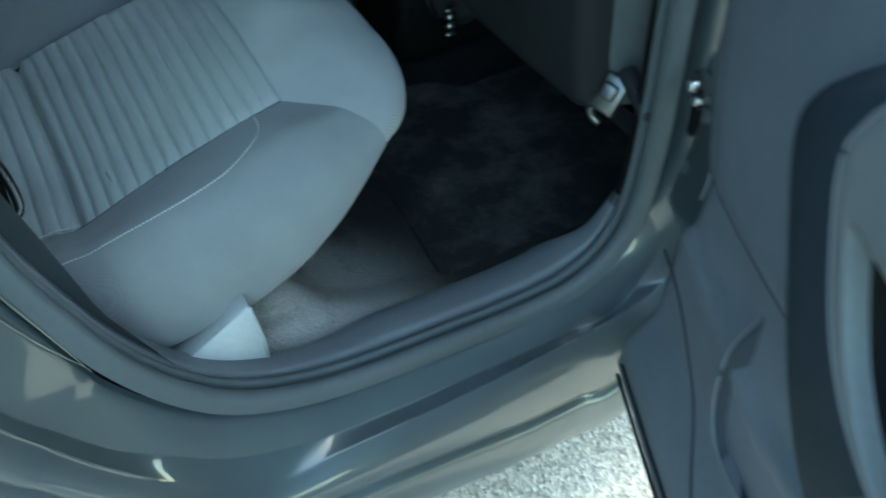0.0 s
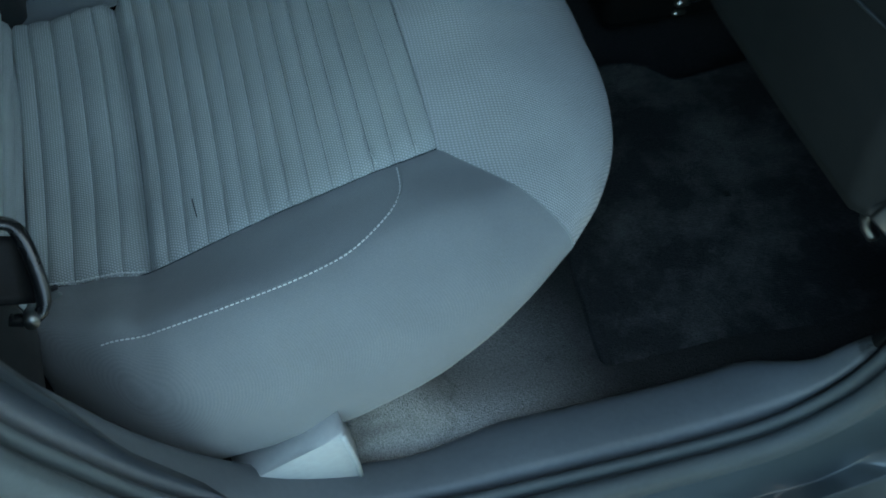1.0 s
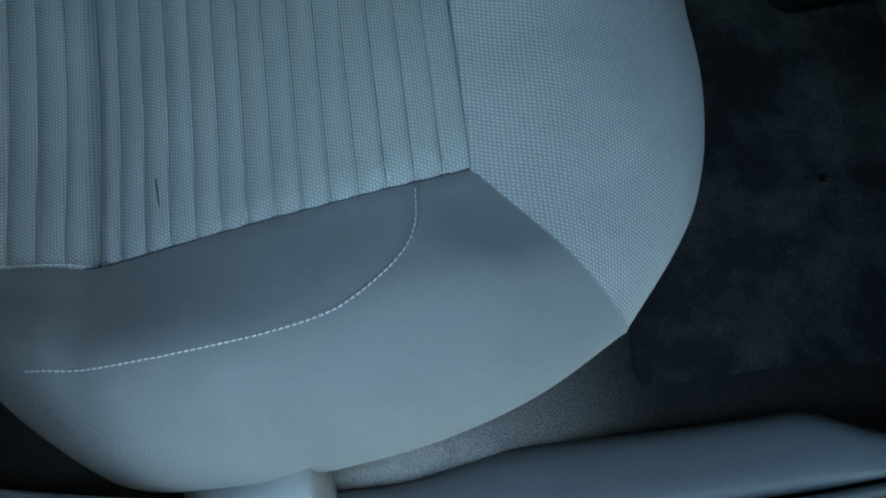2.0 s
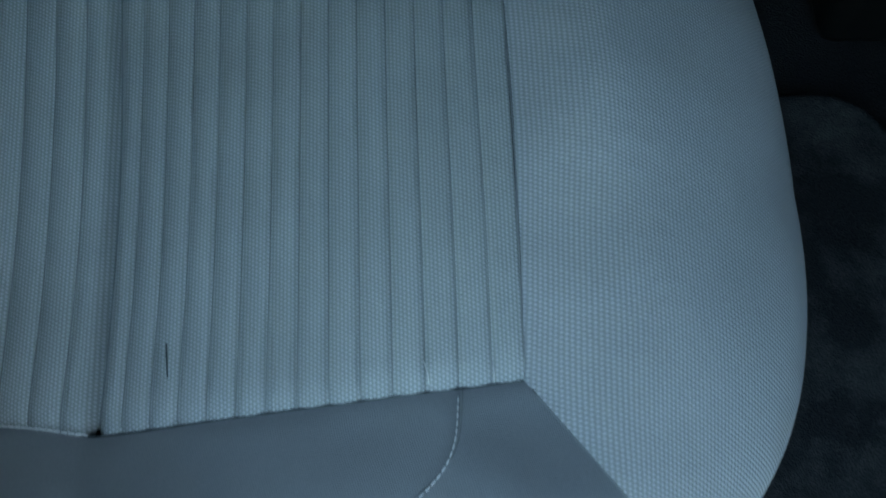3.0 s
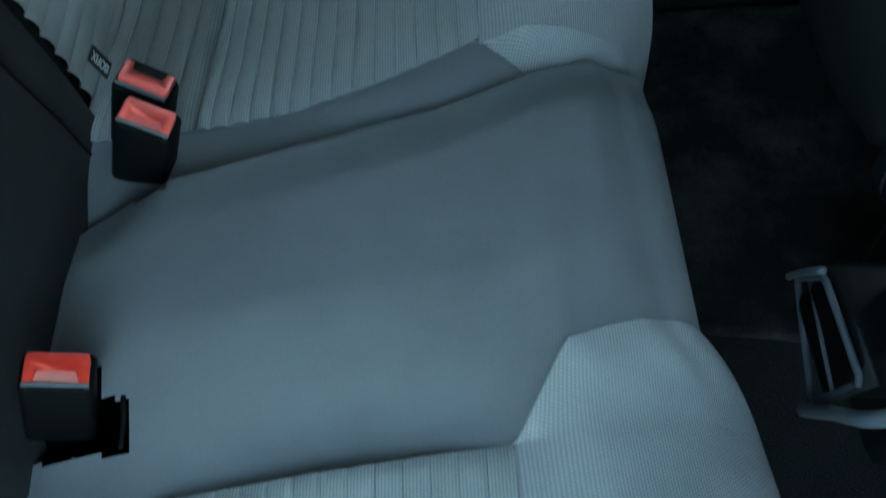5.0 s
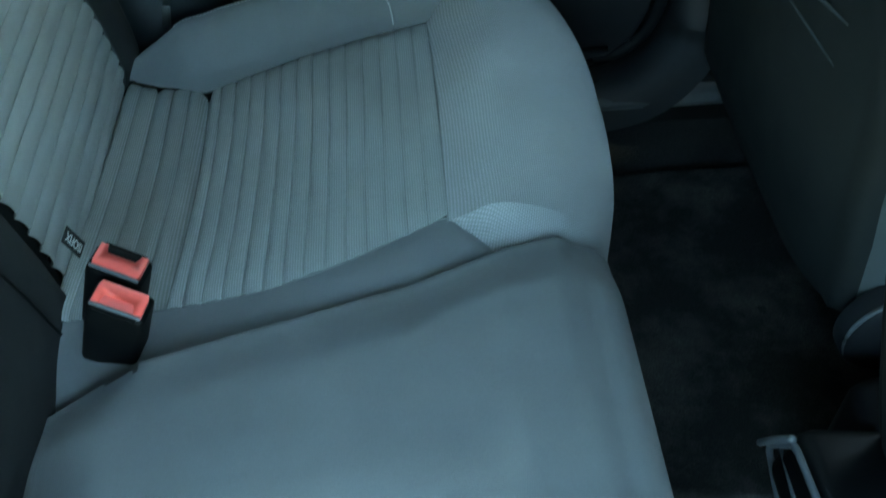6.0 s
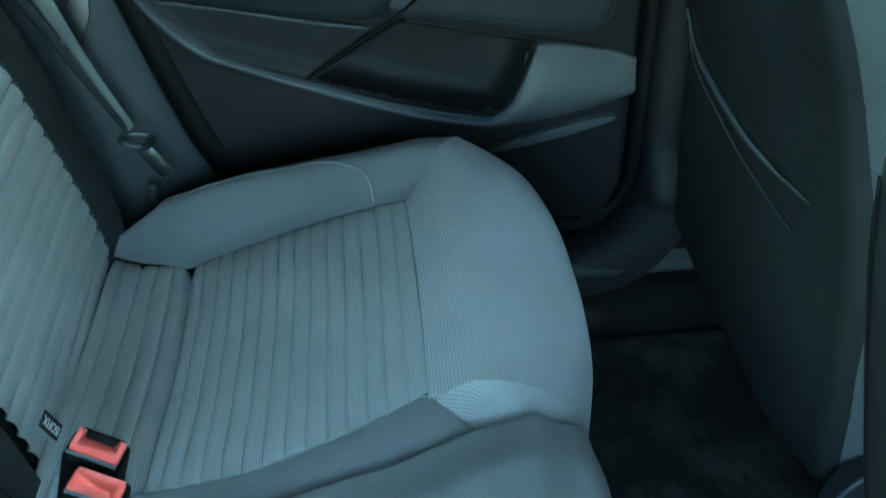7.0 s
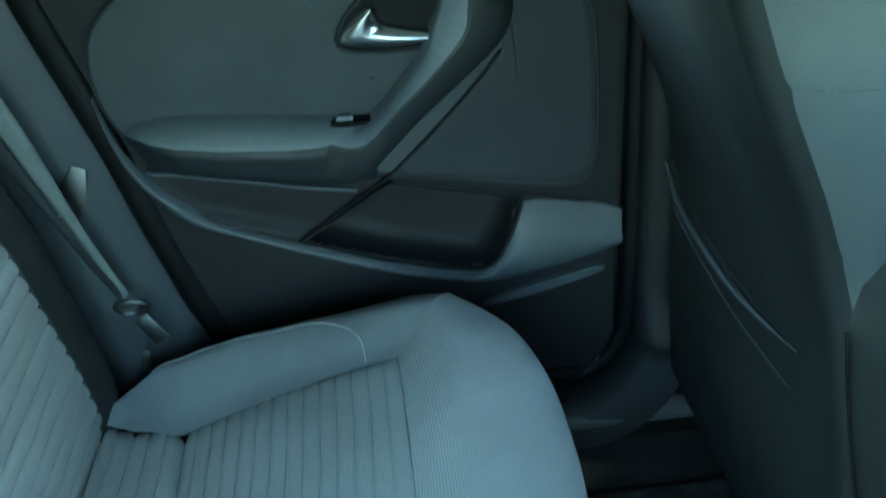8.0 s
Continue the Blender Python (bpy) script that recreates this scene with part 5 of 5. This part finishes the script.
        bevel = crom([(0.402, 0.810), (0.372, 0.807), (0.346, 0.818), (0.316, 0.850), (0.280, 0.893), (0.268, 0.920), (0.255, 0.952), (0.252, 0.985), (0.252, 1.02)], 70)
        bar, edge = [], []
        for i in range(70):
            r, f, v = ridge[i], front[i], bevel[i]
            h = lerp(i, [0, 6, 18, 58, 69], [0.060, 0.068, 0.074, 0.074, 0.060])
            row = [at(r[0], r[1], h - 0.001)]
            for k in (0.03, 0.1, 0.3, 0.5, 0.7, 0.85):
                row.append(at(r[0] + (f[0] - r[0]) * k, r[1] + (f[1] - r[1]) * k, h + 0.0005 - 0.012 * k * k))
            row += [at(*(r + (f - r) * 0.95), h - 0.017), at(*f, h - 0.026), at(*f, 0.03), at(*(f + (r - f) * 0.05), 0.010)]
            bar.append(row)
            edge.append([at(*(v + (v - r) * 0.15), 0.014), at(*(v + (v - r) * 0.1), h - 0.022), at(*v, h - 0.014), at(*(v + (r - v) * 0.5), h - 0.006), at(*(v + (r - v) * 0.9), h - 0.0006), at(*r, h)])
        part("pull_handle", grid_mesh(bar), SHADEGREY, door, "grey pull handle, its face darkened for shade")
        part("handle_edge_light", grid_mesh(edge), GREYTRIM, door, "bevelled handle edge, paled for the light on it")
    else:
        left = crom([(0.50, 0.925), (0.456, 0.893), (0.423, 0.866), (0.400, 0.838), (0.398, 0.811), (0.407, 0.781), (0.418, 0.748), (0.436, 0.697), (0.452, 0.665), (0.473, 0.639), (0.495, 0.623)], 60)
        ridge = crom(GRIP, 60)
        rows = []
        for i in range(60):
            row = []
            for k in np.linspace(0, 1, 16):
                s, z = left[i] + (ridge[i] - left[i]) * (k ** 1.25)
                row.append(at(s, z, 0.008 + 0.047 * math.sin(k * math.pi / 2)))
            rows.append(row)
        part("pull_handle", grid_mesh(rows), DARKGRIP, door, "dark grey moulded pull handle")
        # pale line stands for the highlight along the grip's edge
        part("handle_edge_light", tube_mesh([at(s, z, 0.055) for s, z in ridge], 0.0022, 8), GREYTRIM, door, "moulded edge, paled for its highlight")
        rows, deep = [], []
        for i, (s, z) in enumerate(ridge):
            us = list(np.linspace(0, 0.018, 8)) + list(np.linspace(0.02, 0.036, 17)) + list(np.linspace(0.04, 0.13, 14))
            dips = [smooth((0.872 - z - 0.35 * u) / 0.012) * smooth((u - 0.022) / 0.008) for u in us]
            rows.append([at(s + u, z + 0.35 * u, 0.055 - 0.045 * d + 0.006 * math.sin(min(u / 0.02, 1) * 1.57)) for u, d in zip(us, dips)])
            deep.append([d > 0.22 for d in dips])
        part("grip_pad", grid_mesh(rows, skip=lambda i, j: deep[i][j]), ARMPAD, door, "grey soft grip face")
        # faces in the dip are black: the hollow's shade put into the colour
        part("grip_hollow", grid_mesh(rows, skip=lambda i, j: not deep[i][j]), BLACK, door, "sunk grip pocket, blackened for its shade")
    if side > 0:
        gap = crom([(0.189, 0.882), (0.215, 0.850), (0.253, 0.808), (0.323, 0.740), (0.367, 0.709), (0.41, 0.681), (0.452, 0.653)], 40)
        part("panel_gap", tube_mesh([at(s, z, 0.0175) for s, z in gap], 0.0022, 6), BLACK, door, "dark joint beside the pull handle")
    if side > 0:
        # opening lever in its bowl
        bowl = [(0.245, 0.995), (0.243, 0.935), (0.262, 0.900), (0.311, 0.891), (0.360, 0.894), (0.378, 0.906), (0.368, 0.932), (0.345, 0.958), (0.325, 0.985), (0.29, 1.0)]
        lever_bowl = plate("lever_bowl", [(s + dh, z) for s, z in bowl], 0.0, 0.0175, BLACK, "black lever bowl")
        part("bowl_rim", tube_mesh([at(p[0] + dh, p[1], 0.018) for p in crom(bowl + bowl[:1], 60)], 0.0025, 6), TRIM2, lever_bowl)
        # a hooked lever: broad at its root, a rolled lower edge
        spine = crom([(0.341, 0.947), (0.357, 0.936), (0.371, 0.921), (0.374, 0.909), (0.345, 0.903), (0.30, 0.901), (0.264, 0.904)], 44)
        top = crom([(0.331, 0.945), (0.330, 0.938), (0.329, 0.931), (0.323, 0.926), (0.308, 0.922), (0.288, 0.918), (0.266, 0.915)], 44)
        rows = []
        for i in range(44):
            a, b = spine[i], top[i]
            rows.append([at(*(b + dh * np.array([1, 0])), 0.020)] + [at(b[0] + (a[0] - b[0]) * k + dh, b[1] + (a[1] - b[1]) * k, 0.024 + 0.012 * math.sin(math.pi * (0.1 + 0.75 * k))) for k in np.linspace(0, 1, 10)] + [at(a[0] + dh, a[1] - 0.001, 0.018)])
        lever = part("lever", grid_mesh(rows), LEVER, door, "satin chrome opening lever")
        lever.parent = lever_bowl
        # window switch
        switch_plate = part("switch_plate", box_mesh((0.062, 0.024, 0.006), 0.002, Matrix.Translation(at((0.364 if side > 0 else 0.50) + dh, 0.815 if side > 0 else 0.824, 0.030)) @ axes), BLACK, door, "black window switch plate")
        part("switch", box_mesh((0.020, 0.012, 0.008), 0.002, Matrix.Translation(at((0.378 if side > 0 else 0.51) + dh, 0.819 if side > 0 else 0.828, 0.030)) @ axes), GREYTRIM, switch_plate, "small window switch")
    return door


GRIP = [(0.575, 0.950), (0.552, 0.930), (0.538, 0.913), (0.527, 0.896), (0.525, 0.874), (0.531, 0.849), (0.540, 0.823), (0.553, 0.800), (0.572, 0.782), (0.593, 0.772), (0.612, 0.767)]
rear_door(1, (0.600, 0.700), 0, 0.0, 0.0, 0.0, 0.012, [(0.168, 0.692), (0.180, 0.662), (0.192, 0.635), (0.214, 0.606)], ([0.385, 0.42, 0.46, 1.0], [0.085, 0.048, 0.030, 0.028]), "closed rear door with dark trim, cloth insert and grey armrest")
rear_door(-1, (0.62, -0.74), 66, 0.19, 0.20, 0.19, 0.034, [(0.184, 0.671), (0.167, 0.635), (0.155, 0.596), (0.149, 0.563), (0.153, 0.537), (0.175, 0.525), (0.22, 0.534)], ([0.36, 0.385, 0.48, 0.59, 0.64, 0.68, 0.712, 0.758, 0.815, 0.853, 1.0], [0.115, 0.12, 0.160, 0.198, 0.228, 0.247, 0.258, 0.274, 0.299, 0.310, 0.33]), "open rear door with dark trim, pull handle and pocket")
strap = thing("check_strap", "bare steel check strap between door and pillar", "door check")
cm = Matrix.Translation((0.640, -0.775, 0.645)) @ pose(0, 0, 0, 0, 0, 70)
part("bracket", box_mesh((0.040, 0.014, 0.034), 0.004, cm @ pose(0, -0.004, 0)), STEEL, strap, "bare steel bracket")
part("bolt", tube_mesh([cm @ Vector((0.004, 0.002, 0.006)), cm @ Vector((0.004, 0.014, 0.006))], 0.008, 6), CHROME, strap, "hexagonal bolt head")
part("bolt", tube_mesh([cm @ Vector((-0.012, 0.002, -0.004)), cm @ Vector((-0.012, 0.012, -0.004))], 0.006, 6), CHROME, strap, "hexagonal bolt head")
part("arm", box_mesh((0.016, 0.020, 0.040), 0.003, cm @ pose(-0.014, 0.002, -0.026)), BLACK, strap, "black check arm")


# ---- front seats ----
def front_seat(side, bottom):
    seat = thing("front_seat_assembly", "front seat seen from behind, dark back shell and grey cloth sides", "car seat", "front seats")
    zs = np.linspace(bottom, 1.27, 60)
    bx = lambda z: lerp(z, [0.42, 0.45, 0.60, 0.75, 0.83, 0.88, 1.0, 1.1, 1.27], [0.635, 0.622, 0.606, 0.600, 0.588, 0.570, 0.518, 0.480, 0.425])

    def outer(z):
        return lerp(z, [0.45, 0.6, 0.83, 0.96, 1.1, 1.22], [0.625, 0.612, 0.612, 0.640, 0.62, 0.57])

    def inner(z):
        return lerp(z, [0.45, 0.55, 0.68, 0.76, 0.83, 0.95, 1.05, 1.27], [0.165, 0.165, 0.178, 0.215, 0.250, 0.262, 0.265, 0.285])

    rows = []
    for z in zs:
        a, b, x = outer(z), inner(z), bx(z)
        row = [(x + 0.05, side * (a + 0.004), z), (x + 0.022, side * (a - 0.002), z), (x + 0.008, side * (a - 0.012), z)]
        for k in np.linspace(0.05, 0.95, 40):
            y = a + (b - a) * k
            row.append((x - 0.006 * math.sin(math.pi * k) + 0.012 * max(0, (k - 0.78) / 0.17) ** 2 + 0.001 * noise.noise((y * 9, z * 9, side)), side * y, z))
        row += [(x + 0.012, side * (b + 0.010), z), (x + 0.024, side * (b + 0.002), z), (x + 0.040, side * b, z)]
        rows.append(row)
    low = [(p[0] + 0.02, p[1], p[2] - 0.008) for p in rows[0]]
    low2 = [(p[0] + 0.10, p[1], p[2] - 0.012) for p in rows[0]]
    part("back_shell", grid_mesh([low2, low] + rows), SHELL, seat, "dark vinyl seat back")
    # cloth on both flanks
    for edge, sgn, word in ((inner, -1, "inner"), (outer, 1, "outer")):
        for z0, z1 in ((bottom, 0.9748), (0.9752, 1.27)):
            rows = []
            for z in np.linspace(z0, z1, 40):
                y, x = edge(z), bx(z)
                lip = 0.0015 * (1 - smooth(min(z - z0, z1 - z) / 0.008))
                rows.append([(x + dx, side * (y + sgn * (dy - lip)), z) for dx, dy in ((0.030, -0.004), (0.04, 0.004), (0.07, 0.014), (0.11, 0.018), (0.15, 0.012), (0.185, -0.01), (0.20, -0.04))])
            part("side_bolster", grid_mesh(rows), FLANK, seat, "grey cloth side bolster")
    rows = []
    for z in np.linspace(0.44, 1.27, 30):
        rows.append([(bx(z) + 0.19 - 0.03 * math.sin(math.pi * k), side * (outer(z) + (inner(z) - outer(z)) * k), z) for k in np.linspace(0, 1, 20)])
    part("backrest_front", grid_mesh(rows), RIB, seat)
    # sagging map pocket: the flap's thick upper hem and a thin sewn line below it
    upper = crom([(0.594, 0.762), (0.56, 0.745), (0.514, 0.736), (0.415, 0.730), (0.328, 0.730), (0.25, 0.737)], 44)
    lower = crom([(0.597, 0.748), (0.575, 0.716), (0.545, 0.702), (0.441, 0.690), (0.347, 0.688), (0.25, 0.694)], 44)
    tail = [math.sin(math.pi * min(1, (43 - k) / 22) / 2) * (0.4 + 0.6 * min(1, k / 12)) for k in range(44)]
    rows = []
    for i in range(44):
        (y0, z0), (y1, z1) = upper[i], lower[i]
        s = tail[i]
        row = [(bx(z0) + 0.004, side * y0, z0 + 0.002)]
        for k in np.linspace(0, 1, 12):
            y, z = y0 + (y1 - y0) * k, z0 + (z1 - z0) * k
            lift = (0.012 * math.exp(-(k / 0.15) ** 2) + 0.002 * (1 - k)) * s + 0.009 * s - 0.004
            row.append((bx(z) - lift, side * y, z))
        rows.append(row)
    flap = part("pocket_flap", grid_mesh(rows), SHELL, seat, "thick curved hem of the map pocket")
    # paler plastic along the hem stands for its highlight
    part("hem_highlight", tube_mesh([(bx(z) - 0.004 - 0.013 * t, side * y, z - 0.001) for (y, z), t in zip(upper, tail)], [0.0006 + 0.0030 * t for t in tail], 8), MOULD, flap, "rolled upper hem, paled for its highlight")
    part("hem_line", tube_mesh([(bx(z) - 0.0055, side * y, z) for y, z in lower], [0.0007 + 0.0010 * t for t in tail], 6), TRIM, flap, "thin sewn line below the pocket hem")
    # lower cover and cushion
    rows = []
    for k in np.linspace(0, 1, 24):
        y = 0.61 - 0.43 * k
        rows.append([(0.74, side * y, 0.445), (0.735, side * y, 0.41), (0.76, side * y, 0.385), (0.9, side * y, 0.37), (1.15, side * y, 0.38), (1.20, side * y, 0.43), (1.16, side * y, 0.50), (0.9, side * y, 0.49), (0.76, side * y, 0.47)])
    part("cushion", grid_mesh(rows), DARKCLOTH, seat)
    # recliner cover at the inner lower corner
    c = Vector((0.694, side * 0.158, 0.446))
    rows = []
    for r, n in ((0.056, 0.0), (0.056, 0.018), (0.052, 0.024), (0.046, 0.027), (0.0, 0.029)):
        rows.append([(c.x + r * math.cos(a), c.y - side * n, c.z + r * 1.1 * math.sin(a)) for a in np.linspace(0, math.tau, 33)[:-1]])
    recliner = part("recliner_cover", grid_mesh(rows, closed_v=True), TRIM2, seat, "round grey recliner cover")
    # paler part arc paints the highlight on the cover's edge
    part("cover_highlight", tube_mesh([(c.x + 0.054 * math.cos(a), c.y - side * 0.0225, c.z + 0.0594 * math.sin(a)) for a in np.linspace(1.2, 3.6, 24)], [0.0006 + 0.002 * math.sin(math.pi * k / 23) for k in range(24)], 6), GREYTRIM, recliner, "pale arc for the highlight on the recliner cover")
    for y in (0.24, 0.54):
        rail = box_mesh((0.44, 0.03, 0.06), 0.006, pose(1.03, side * y, 0.325))
        part("seat_rail", rail, BLACK, seat, "steel seat rail")
    return seat


front_seat(-1, 0.525)
front_seat(1, 0.45)
anchor = thing("front_belt_anchor", "steel belt anchor loop beside the front seat", "seat belt anchor")
anchor.location = (0.036, -0.030, 0.003)
part("plate", box_mesh((0.012, 0.034, 0.052), 0.004, pose(0.602, -0.600, 0.550, 15, 25, 30)), STEEL, anchor, "steel anchor plate")
part("cap", box_mesh((0.010, 0.022, 0.022), 0.004, pose(0.596, -0.602, 0.558, 15, 25, 30)), STEEL, anchor)
part("hook", tube_mesh(crom([(0.599, -0.588, 0.550), (0.592, -0.575, 0.528), (0.594, -0.578, 0.508), (0.600, -0.588, 0.498)], 14), 0.006, 8), STEEL, anchor)
part("strap", box_mesh((0.02, 0.075, 0.018), 0.004, pose(0.600, -0.652, 0.583, 18, 0, -10)), TRIM2, anchor)

# ---- console between the front seats ----
console = thing("center_console", "dark centre console end with a framed vent", "console")
part("body", box_mesh((0.60, 0.17, 0.20), 0.02, pose(0.90, -0.02, 0.40)), BLACK, console)
fr = [Vector(q) for q in ((0.530, 0.028, 0.446), (0.525, -0.011, 0.512), (0.525, -0.110, 0.519), (0.516, -0.089, 0.438))]
corners = []
for i in range(4):
    corners += [fr[i].lerp(fr[(i + 1) % 4], t) for t in np.linspace(0.06, 0.94, 8)]
vent = part("vent_frame", tube_mesh(corners + corners[:1], 0.0032, 8), SILL, console, "dark grey vent frame")
part("vent_bar", tube_mesh([fr[0].lerp(fr[1], 0.45), fr[3].lerp(fr[2], 0.45)], 0.0020, 6), SILL, vent)
back = Vector((0.012, 0, -0.004))
part("vent_back", grid_mesh([[fr[0] + back, fr[1] + back], [fr[3] + back, fr[2] + back]], thick=0.004), TRIM2, vent)
part("neck", box_mesh((0.10, 0.10, 0.07), 0.012, pose(0.575, -0.042, 0.47, 0, 12, 0)), BLACK, console)
part("top_lip", tube_mesh(crom([(0.526, 0.034, 0.440), (0.521, 0.011, 0.484), (0.522, -0.009, 0.519)], 16), 0.0035, 8), GREYTRIM, console, "pale upper lip")
part("lower_lip", tube_mesh(crom([(0.510, -0.092, 0.432), (0.512, -0.116, 0.480), (0.519, -0.144, 0.530), (0.54, -0.154, 0.565)], 20), 0.0065, 8), GREYTRIM, console, "pale lower lip")
for z, r in ((0.431, 0.004), (0.419, 0.006), (0.402, 0.006), (0.386, 0.004)):
    part("chrome_stud", tube_mesh([(0.672, -0.172, z), (0.660, -0.1725, z), (0.656, -0.173, z)], [r, r, r * 0.4], 10), CHROME, console, "small chrome stud")
# armrest folded up between the front seats
spine = crom([(0.600, 0.50), (0.567, 0.60), (0.540, 0.69), (0.518, 0.77), (0.497, 0.85), (0.483, 0.91), (0.475, 0.955)], 40)
rows = []
for i, (x, z) in enumerate(list(spine) + [(0.476, 0.975), (0.484, 0.990), (0.50, 1.0), (0.53, 1.003)]):
    h = 0.050 - 0.003 * max(0, i - 39)
    c = -0.040
    rows.append([(x + 0.10, c + h, z + 0.02), (x + 0.045, c + h, z + 0.011), (x + 0.022, c + h - 0.002, z + 0.005), (x + 0.008, c + h - 0.010, z + 0.002), (x + 0.001, c + h - 0.022, z), (x - 0.001, c, z),
                 (x + 0.001, c - h + 0.022, z), (x + 0.008, c - h + 0.010, z + 0.002), (x + 0.022, c - h + 0.002, z + 0.005), (x + 0.045, c - h, z + 0.011), (x + 0.10, c - h, z + 0.02)])
armrest = part("armrest", grid_mesh(rows), SHELL, console, "dark vinyl front centre armrest folded upright")
for u in (0.014, -0.014):
    part("armrest_seam", tube_mesh([(x + (0.0005 if abs(u) < 0.02 else 0.004), -0.04 + 2 * u, z) for x, z in spine[2:]], 0.0012, 6), BLACK, armrest)

# ---- plain surfaces that close the car ----
# roof runs far forward to hold back light from the windscreen
roof = part("roof", grid_mesh([[(x, y, 1.40 + 0.05 * math.cos(y * 2.0) - 0.04 * ((x - 0.4) / 1.3) ** 2) for y in np.linspace(-0.70, 0.70, 24)] for x in np.linspace(-0.9, 1.95, 30)], thick=0.03), LINING)
tagged(roof, "pale grey cloth roof lining", "roof", kind="structure")
# unseen; raised almost to the roof to block windscreen light
dash = part("dashboard", box_mesh((0.5, 1.36, 1.02), 0.06, pose(2.0, 0, 0.805)), TRIM2)
tagged(dash, "plain dark panel, unseen, raised to block windscreen light", "dashboard", kind="structure")
# unseen; carried up to the roof to block light from behind
shelf = part("rear_light_block", box_mesh((0.08, 1.3, 1.12), 0.02, pose(-0.62, 0, 0.84)), TRIM2)
tagged(shelf, "plain dark panel, unseen, added to block light from behind", "car trim", kind="structure")
under = part("underbody", box_mesh((3.2, 1.4, 0.04), 0.01, pose(0.4, 0, 0.235)), BLACK)
tagged(under, "dark underbody sheet", "car body", kind="structure")

# ---- right belt end beside the backrest ----
belt_end = thing("seat_belt", "black seat belt end with a steel loop beside the backrest", "seat belt", "rear seat belts")
belt_end.location = (-0.028, 0.028, 0.015)
loop = crom([(-0.044, -0.640, 0.629), (-0.030, -0.642, 0.628), (-0.021, -0.637, 0.633), (-0.020, -0.622, 0.645), (-0.025, -0.600, 0.662), (-0.033, -0.591, 0.669), (-0.052, -0.592, 0.674)], 30)
part("steel_loop", tube_mesh(loop, 0.0052, 12, 0.7), GLOSSBLACK, belt_end, "glossy black steel loop")
part("bolt", tube_mesh([(-0.031, -0.636, 0.626), (-0.029, -0.649, 0.633)], 0.0055, 10), STEEL, belt_end, "steel bolt")
part("webbing", grid_mesh([[(-0.026 - 0.094 * k, -0.597 - 0.036 * j - 0.010 * k * j, 0.660 - 0.027 * j + 0.035 * k - 0.004 * math.sin(math.pi * j)) for j in np.linspace(0, 1, 7)] for k in np.linspace(0, 1, 9)], thick=0.0025), BLACK, belt_end, "folded black belt webbing")
bracket = thing("seat_base_bracket", "pale grey plastic bracket under the seat cushion", "seat bracket")
part("cover", prism_mesh([(0.03, 0.371), (0.143, 0.371), (0.1415, 0.392), (0.130, 0.475), (0.10, 0.452), (0.035, 0.42)], 0.035, pose(0, -0.636, 0, 90), 0.003), PALEPLASTIC, bracket)
part("edge_rib", tube_mesh([(0.141, -0.670, 0.375), (0.139, -0.6705, 0.41), (0.130, -0.6705, 0.470)], 0.0028, 8), PALEPLASTIC, bracket, "rounded rib on the bracket edge")
tab = thing("pull_tab", "small grey cloth tab sewn to the cushion corner", "fabric tab")
tab.location = (-0.010, 0.018, 0.012)
part("cloth", box_mesh((0.013, 0.003, 0.016), 0.0008, pose(-0.060, -0.553, 0.545, 12, -14, 8)), FLANK, tab)
part("fold", box_mesh((0.013, 0.0045, 0.003), 0.0010, pose(-0.058, -0.554, 0.553, 12, -14, 8)), TRIM2, tab, "dark folded edge")
